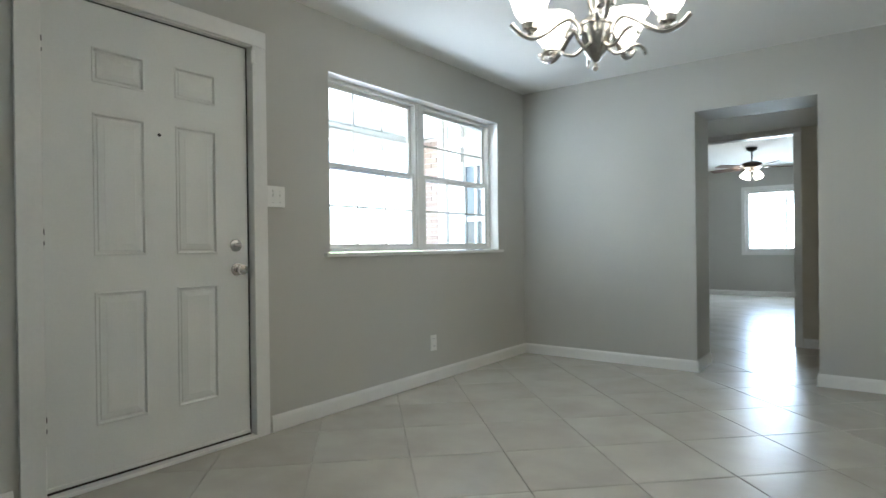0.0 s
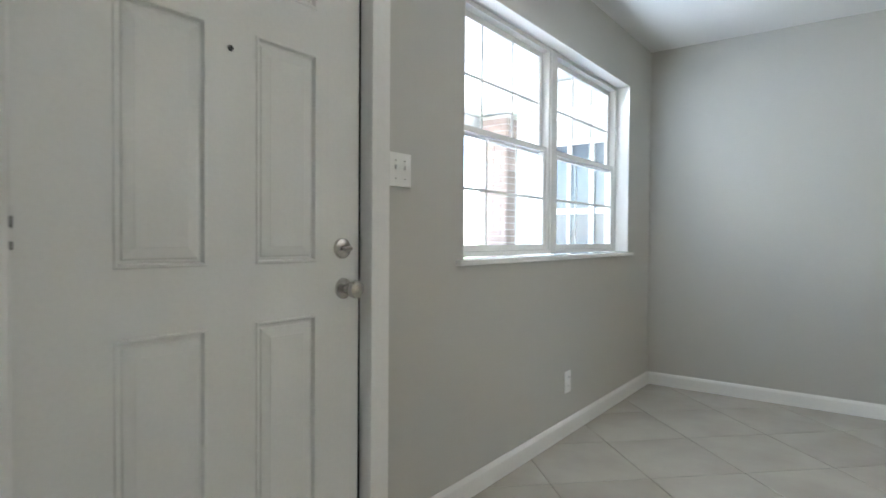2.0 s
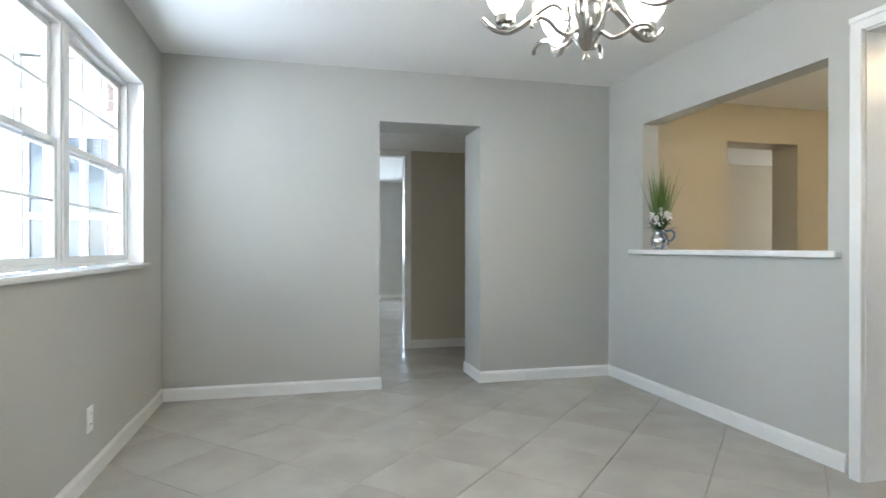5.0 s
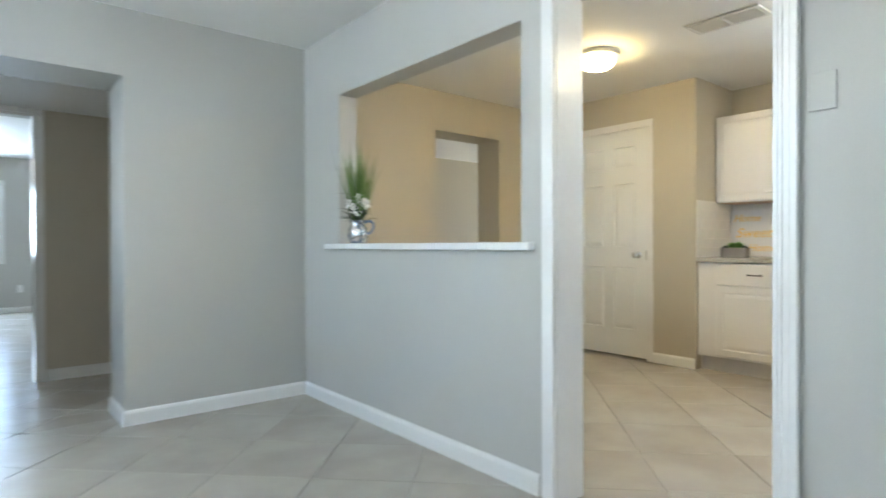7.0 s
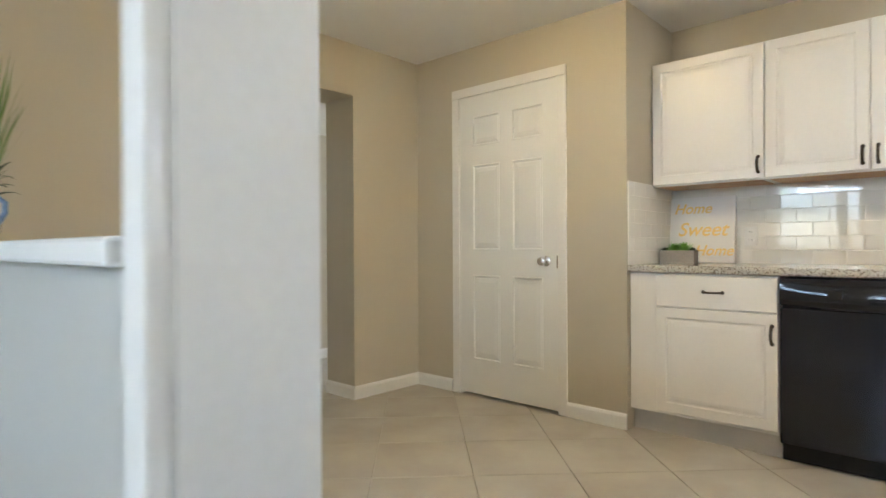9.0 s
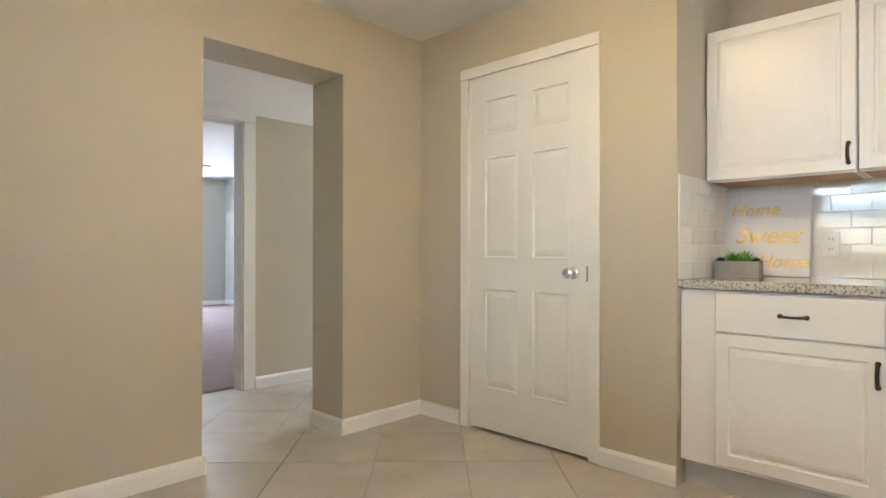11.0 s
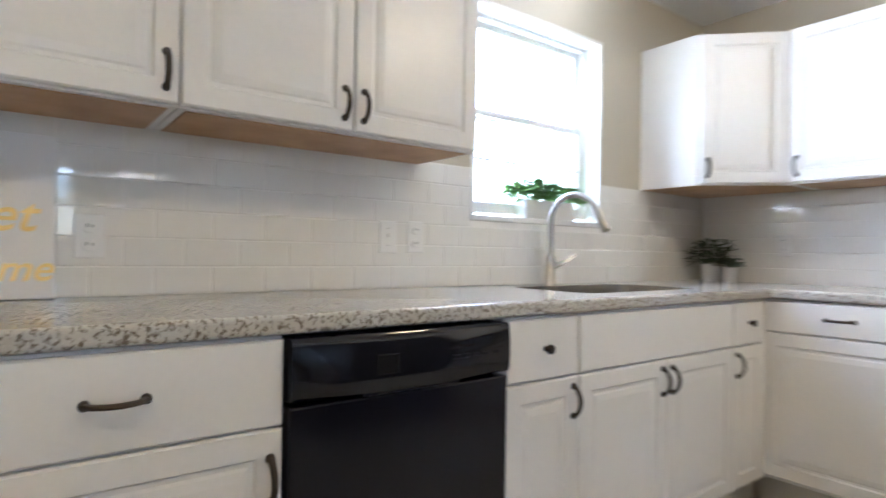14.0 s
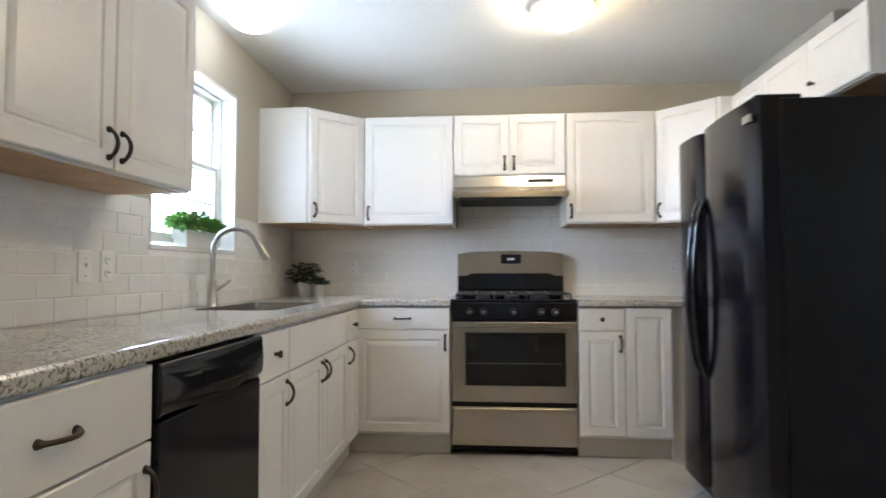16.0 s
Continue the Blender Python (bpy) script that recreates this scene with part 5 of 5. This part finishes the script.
# sign on the counter
SG = Matrix.Translation((4.595, 3.432, CT1 + 0.002)) @ Matrix.Rotation(radians(-90), 4, "Z") @ Matrix.Rotation(radians(-6), 4, "X")
sg = empty("canvas_sign", SG, "white canvas sign with gold script, leaning on the backsplash", "sign")
part("canvas", boxed(0.0, 0.385, 0.0, 0.022, 0.0, 0.405, 0.003), M_SIGN, sg)
for word, x, z, size, shear in (("Home", 0.025, 0.305, 0.088, 0.3), ("Sweet", 0.05, 0.165, 0.118, 0.3), ("Home", 0.155, 0.045, 0.088, 0.3)):
    cu = bpy.data.curves.new("gold_word", "FONT")
    cu.body, cu.size, cu.shear, cu.extrude, cu.offset = word, size, shear, 0.0006, 0.0012
    tmp = new("gold_word", cu)
    bpy.context.view_layer.update()
    me = bpy.data.meshes.new_from_object(tmp.evaluated_get(bpy.context.evaluated_depsgraph_get()))
    bpy.data.objects.remove(tmp)
    me.transform(Matrix.Translation((x, -0.0012, z)) @ RX)
    me.materials.clear()
    me.materials.append(M_GOLD)
    wo = new("gold_word", me)
    wo.parent = sg

# succulent planter
pl = empty("succulent_planter", pose(4.455, 3.318, CT1, 0, 0, 4), "small grey cement planter of green succulents", "planter")
bm = bmesh.new()
grid_solid(bm, [-0.05, -0.042, 0.042, 0.05], [-0.098, -0.090, 0.090, 0.098], [0.0, 0.06, 0.078], lambda x, y, z: z < 0.06 or abs(x) > 0.042 or abs(y) > 0.090)
part("trough", bm, M_GREYPOT, pl, "grey cement trough")
for cx, cy, n, L, w, mt, nm in ((0.0, -0.030, 46, 0.085, 0.013, M_LEAF, "spiky_succulent"), (0.0, 0.030, 46, 0.080, 0.013, M_LEAF, "spiky_succulent"), (0.0, 0.078, 22, 0.048, 0.020, M_LEAF_DK, "rosette_succulent"), (0.0, -0.078, 22, 0.042, 0.020, M_LEAF_DK, "rosette_succulent")):
    bm = bmesh.new()
    for k in range(n):
        a, t = 2.4 * k, 0.15 + 0.9 * k / n
        leaf(bm, Vector((cx, cy, 0.058)), Vector((math.cos(a) * t, math.sin(a) * t, 1.0 - 0.35 * t)), L * (0.8 + 0.3 * rng.random()), w, 0.12)
    part(nm, bm, mt, pl)


def bushy(name, at, label, r, h, n, mat, pot_prof, pot_mat, size, pot_box=None, ry=1.0):
    e = empty(name, pose(*at), label, "potted plant")
    if pot_box:
        part("pot", boxed(*pot_box, 0.004), pot_mat, e)
        z0 = pot_box[5]
    else:
        part("pot", lathe(bmesh.new(), pot_prof, 24), pot_mat, e, smooth=True)
        z0 = pot_prof[-2][1]
    bm = bmesh.new()
    for k in range(n):
        a, u, v = rng.uniform(0, 2 * math.pi), rng.random() ** 0.6, rng.random()
        p = Vector((math.cos(a) * r * u, math.sin(a) * r * u * ry, z0 + h * v * (1 - 0.5 * u * u)))
        leaf(bm, p, Vector((math.cos(a) + rng.uniform(-0.6, 0.6), math.sin(a) + rng.uniform(-0.6, 0.6), rng.uniform(-0.1, 0.9))), size * rng.uniform(0.7, 1.3), size * rng.uniform(0.5, 0.8), rng.uniform(0.1, 0.5))
    part("leaves", bm, mat, e)
    bm = bmesh.new()
    for k in range(14):
        a, u = rng.uniform(0, 2 * math.pi), rng.random()
        tube(bm, [(0, 0, z0 - 0.02), (math.cos(a) * r * u * 0.5, math.sin(a) * r * u * 0.5 * ry, z0 + h * 0.4), (math.cos(a) * r * u, math.sin(a) * r * u * ry, z0 + h * 0.75)], 0.0015, 5)
    part("stems", bm, mat, e)
    return e


POT = [(0.0, 0.0), (0.040, 0.0), (0.050, 0.085), (0.052, 0.092), (0.046, 0.092), (0.0, 0.080)]
bushy("dark_plant", (4.520, 0.085, CT1), "dark leafy plant in a white pot in the counter corner", 0.11, 0.15, 150, M_LEAF_DK, POT, M_WHITEPOT, 0.045)
bushy("small_plant", (4.395, 0.135, CT1), "small dark plant in a white cup", 0.055, 0.06, 60, M_LEAF_DK, [(a * 0.66, b * 0.85) for a, b in POT], M_WHITEPOT, 0.035)
bushy("window_plant", (4.715, 1.195, 1.2075), "bright green leafy plant in a white box on the sill", 0.080, 0.095, 950, M_LEAF, None, M_WHITEPOT, 0.036, (-0.04, 0.04, -0.16, 0.16, 0.0, 0.085), 3.0)

# ---- outdoors ----
GZ = -0.18
tagged(part("ground", boxed(-400, 400, -400, 400, GZ - 0.4, GZ - 0.02), M_LAWN), "sunlit lawn round the house", "ground", kind="structure")
tagged(part("porch_slab", boxed(-5.2, XW - 0.16, -4.5, 5.30, GZ - 0.02, -0.03, 0.01), M_CONCRETE), "pale concrete porch slab", "porch", kind="structure")
tagged(part("driveway", boxed(-16, -5.2, -9, 12, GZ - 0.02, GZ, 0.0), M_CONCRETE), "pale concrete driveway in sun", "driveway", kind="structure")
tagged(part("porch_ceiling", boxed(-4.9, XW - 0.16, -4.5, 6.7, 2.46, 2.56), M_SIDING), "white porch ceiling boards", "porch ceiling", kind="structure")
tagged(part("porch_beam", boxed(-4.9, -4.6, -4.5, 6.7, 2.26, 2.455, 0.01), M_SIDING), "white porch edge beam", "beam", kind="structure")
tagged(part("siding_panel", boxed(-3.55, -3.235, 5.262, 5.298, -0.18, 2.455, 0.004), M_SIDING), "white board siding beside the porch window", "siding", kind="structure")
pw = empty("porch_window", facing("south", (-3.225, 5.299, 0.46)), "white framed window of the next room, seen across the porch", "window", kind="structure")
bm = bmesh.new()
for a in ((0.0, 0.05, 0, 1.45), (0.59, 0.64, 0, 1.45), (0.18, 0.21, 0.05, 1.40), (0.38, 0.42, 0.05, 1.40)):
    box(bm, a[0], a[1], -0.05, -0.001, a[2], a[3], 0.004)
for z in (0.0, 0.80, 1.40):
    box(bm, 0.05, 0.59, -0.045, -0.002, z, z + 0.05, 0.003)
part("window_frame", bm, M_SIDING, pw)
part("pane", boxed(0.05, 0.59, -0.02, -0.012, 0.05, 1.40), M_VOID, pw, "dark reflecting glass")

# ---- pieces: backsplash tiles, bricks, floor tiles ----
piece_cache = {}


def tile_mesh(w, h, t, bevel, mat):
    """A flat-backed tile centred on its foot with a sloped rim, front towards -y."""
    key = (round(w, 4), round(h, 4), round(t, 4), round(bevel, 4), mat.name)
    if key not in piece_cache:
        bm = bmesh.new()
        rings_panel(bm, 0, w, 0, h, [(0.0, 0.0), (0.0, t * 0.35), (bevel * 0.35, t * 0.85), (bevel, t)])
        bmesh.ops.recalc_face_normals(bm, faces=bm.faces)
        me = bpy.data.meshes.new("tile")
        bm.to_mesh(me)
        bm.free()
        me.materials.append(mat)
        piece_cache[key] = me
    return piece_cache[key]


lay = random.Random(31)


def backsplash(name, m, length, rows, label, skip=(), tall=()):
    """Subway tiles in running bond from local x=0; skip and tall are (x0, x1, z0, z1) areas left out or allowed above."""
    xs = sorted({0.0, length, *(c for s in skip for c in s[:2])})
    zs = sorted({0.0, rows * 0.0785, *(s[2] for s in skip)})
    e = part(name, grid_solid(bmesh.new(), xs, [-0.0042, -0.0005], zs, lambda x, y, z: not any(s[0] < x < s[1] and s[2] < z < s[3] for s in skip)), M_GROUT_W)
    e.matrix_world = m
    tagged(e, label, "backsplash", kind="structure")
    W, H, P = 0.1524, 0.0762, 0.0785
    top = rows + (8 if tall else 0)
    for r in range(top):
        x = -(r % 2) * (W + 0.0022) / 2
        while x < length - 0.004:
            a, b = max(x, 0.001), min(x + W, length - 0.001)
            zone = (tall[0][0], tall[0][1]) if r >= rows else (0, length)
            a, b = max(a, zone[0]), min(b, zone[1])
            z0, z1 = r * P, r * P + H
            for s in skip:
                if s[2] < (z0 + z1) / 2 < s[3]:
                    if a < s[0] < b:
                        b = s[0]
                    elif a < s[1] < b:
                        a = s[1]
                    elif s[0] <= a and b <= s[1]:
                        b = a
            if b - a > 0.012:
                ob = new("tile", tile_mesh(b - a, H, 0.0055, 0.0022, M_GLAZE))
                ob.parent = e
                mid = Matrix.Translation(((b - a) / 2, 0, H / 2))
                tip = Matrix.Rotation(radians(max(-0.8, min(0.8, lay.gauss(0, 0.4)))), 4, "X") @ Matrix.Rotation(radians(max(-0.5, min(0.5, lay.gauss(0, 0.25)))), 4, "Z")
                ob.matrix_local = Matrix.Translation((a, -0.0005, z0 + 0.001)) @ mid @ tip @ mid.inverted()
            x += W + 0.0022
    return e


backsplash("backsplash_east", facing("west", (XE, 3.434, CT1)), 3.434 - YS, 6, "white glossy bevelled subway tile backsplash", skip=((3.434 - 1.682, 3.434 - 0.868, 1.183 - CT1, 1.6),))
backsplash("backsplash_pantry_side", facing("south", (XJ + 0.012, YJ, CT1)), XE - XJ - 0.022, 6, "white glossy subway tiles on the pantry side wall")
backsplash("backsplash_south", facing("north", (XE - 0.01, YS, CT1)), 3.05, 6, "white glossy bevelled subway tile backsplash behind the range", tall=((1.20, 1.915),))


def brick_stack(parent, m, width, height, depth=0.09):
    """Running-bond bricks on a face at local y=0."""
    L, Hb, g = 0.20, 0.064, 0.010
    r = 0
    while (r + 1) * (Hb + g) < height:
        x = -(r % 2) * L / 2
        while x < width:
            a, b = max(x, 0.0), min(x + L, width)
            if b - a > 0.03:
                key = ("brick", round(b - a, 3))
                if key not in piece_cache:
                    bm = boxed(0, b - a - g, -0.008, depth * 0.3, 0, Hb)
                    me = bpy.data.meshes.new("brick")
                    bm.to_mesh(me)
                    bm.free()
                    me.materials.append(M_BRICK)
                    piece_cache[key] = me
                ob = new("brick", piece_cache[key])
                ob.parent = parent
                ob.matrix_local = m @ Matrix.Translation((a, 0, r * (Hb + g)))
            x += L
        r += 1


pil = part("brick_pillar", boxed(-0.18, 0.18, -0.18, 0.18, 0.0, 2.62), M_MORTAR)
pil.matrix_world = pose(-4.38, 6.36, GZ)
tagged(pil, "red-brown brick porch pillar", "pillar")
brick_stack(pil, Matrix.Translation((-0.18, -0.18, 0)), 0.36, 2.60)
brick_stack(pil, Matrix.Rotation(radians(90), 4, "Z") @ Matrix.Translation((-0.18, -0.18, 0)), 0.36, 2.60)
bs = part("brick_return", boxed(0.0, 0.16, 0.0, 0.03, 0.0, 2.60), M_MORTAR)
bs.matrix_world = facing("south", (-2.53, 4.808, GZ))
tagged(bs, "strip of brick wall beside the porch window", "brick wall", kind="structure")
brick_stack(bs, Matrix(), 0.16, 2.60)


def clip(poly, x0, x1, y0, y1):
    for axis, lim, sign in ((0, x0, 1), (0, x1, -1), (1, y0, 1), (1, y1, -1)):
        out = []
        for p, q in zip(poly, poly[1:] + poly[:1]):
            a, b = sign * (p[axis] - lim), sign * (q[axis] - lim)
            if a >= 0:
                out.append(p)
            if a * b < 0:
                s = a / (a - b)
                out.append((p[0] + (q[0] - p[0]) * s, p[1] + (q[1] - p[1]) * s))
        poly = out
        if not poly:
            break
    return poly


def prism(bm, poly, z0, z1, bevel=0.0015):
    """A tile body with slightly eased rim."""
    cx, cy = sum(p[0] for p in poly) / len(poly), sum(p[1] for p in poly) / len(poly)
    k = 1 - bevel * 2 / 0.3
    rows = [[bm.verts.new((x, y, z0)) for x, y in poly], [bm.verts.new((x, y, z1 - bevel)) for x, y in poly], [bm.verts.new((cx + (x - cx) * k, cy + (y - cy) * k, z1)) for x, y in poly]]
    n = len(poly)
    for a, b in zip(rows, rows[1:]):
        for i in range(n):
            bm.faces.new((a[i], a[(i + 1) % n], b[(i + 1) % n], b[i]))
    bm.faces.new(rows[-1])


PITCH, GAP, R2 = 0.453, 0.004, math.sqrt(0.5)
full_tile = None


def lay_tiles(parent, x0, x1, y0, y1, u0, v0, singles=True):
    """Diagonal square tiles clipped to a rectangle; whole ones share a mesh."""
    global full_tile
    rest = bmesh.new()
    n = 40
    for i in range(-n, n):
        for j in range(-n, n):
            u, v = u0 + i * PITCH, v0 + j * PITCH
            h = PITCH / 2 - GAP / 2
            cu, cv = u + PITCH / 2, v + PITCH / 2
            cx, cy = (cu - cv) * R2, (cu + cv) * R2
            if not (x0 - 0.33 < cx < x1 + 0.33 and y0 - 0.33 < cy < y1 + 0.33):
                continue
            poly = [((a - b) * R2 + cx, (a + b) * R2 + cy) for a, b in ((-h, -h), (h, -h), (h, h), (-h, h))]
            cut = clip(poly, x0, x1, y0, y1)
            if len(cut) < 3:
                continue
            area = abs(sum(p[0] * q[1] - q[0] * p[1] for p, q in zip(cut, cut[1:] + cut[:1]))) / 2
            if area < 0.002:
                continue
            if not singles:
                prism(rest, cut, -0.010, 0.0)
                continue
            whole = area > (2 * h) ** 2 - 1e-4
            if whole and full_tile:
                me = full_tile
            else:
                bm = bmesh.new()
                prism(bm, [(x - cx, y - cy) for x, y in cut], -0.010, 0.0)
                me = bpy.data.meshes.new("tile")
                bm.to_mesh(me)
                bm.free()
                me.materials.append(M_TILE)
                if whole:
                    full_tile = me
            ob = new("tile", me)
            ob.parent = parent
            ob.location = (cx, cy, 0)
    if singles:
        rest.free()
    else:
        tagged(part("far_tiles", rest, M_TILE, parent), kind="stuff")


lay_tiles(floor, XW - 0.06, XD + 0.065, 0.4, YN + 0.2, 2.40, 2.957)
lay_tiles(floor, XD + 0.068, XE + 0.05, YS - 0.05, YK + 0.2, 2.40, 0.98)
lay_tiles(floor, XW - 0.06, XD + 0.065, -3.22, 0.397, 2.40, 2.957, False)
lay_tiles(floor, XW - 0.09, XE + 0.09, YK + 0.2, 6.56, 2.40, 2.957, False)
lay_tiles(floor, XW - 0.06, XD + 0.065, YN + 0.202, YK + 0.198, 2.40, 2.957, False)
lay_tiles(floor_b, -3.40, 1.93, 6.562, 12.25, 2.40, 2.957, False)
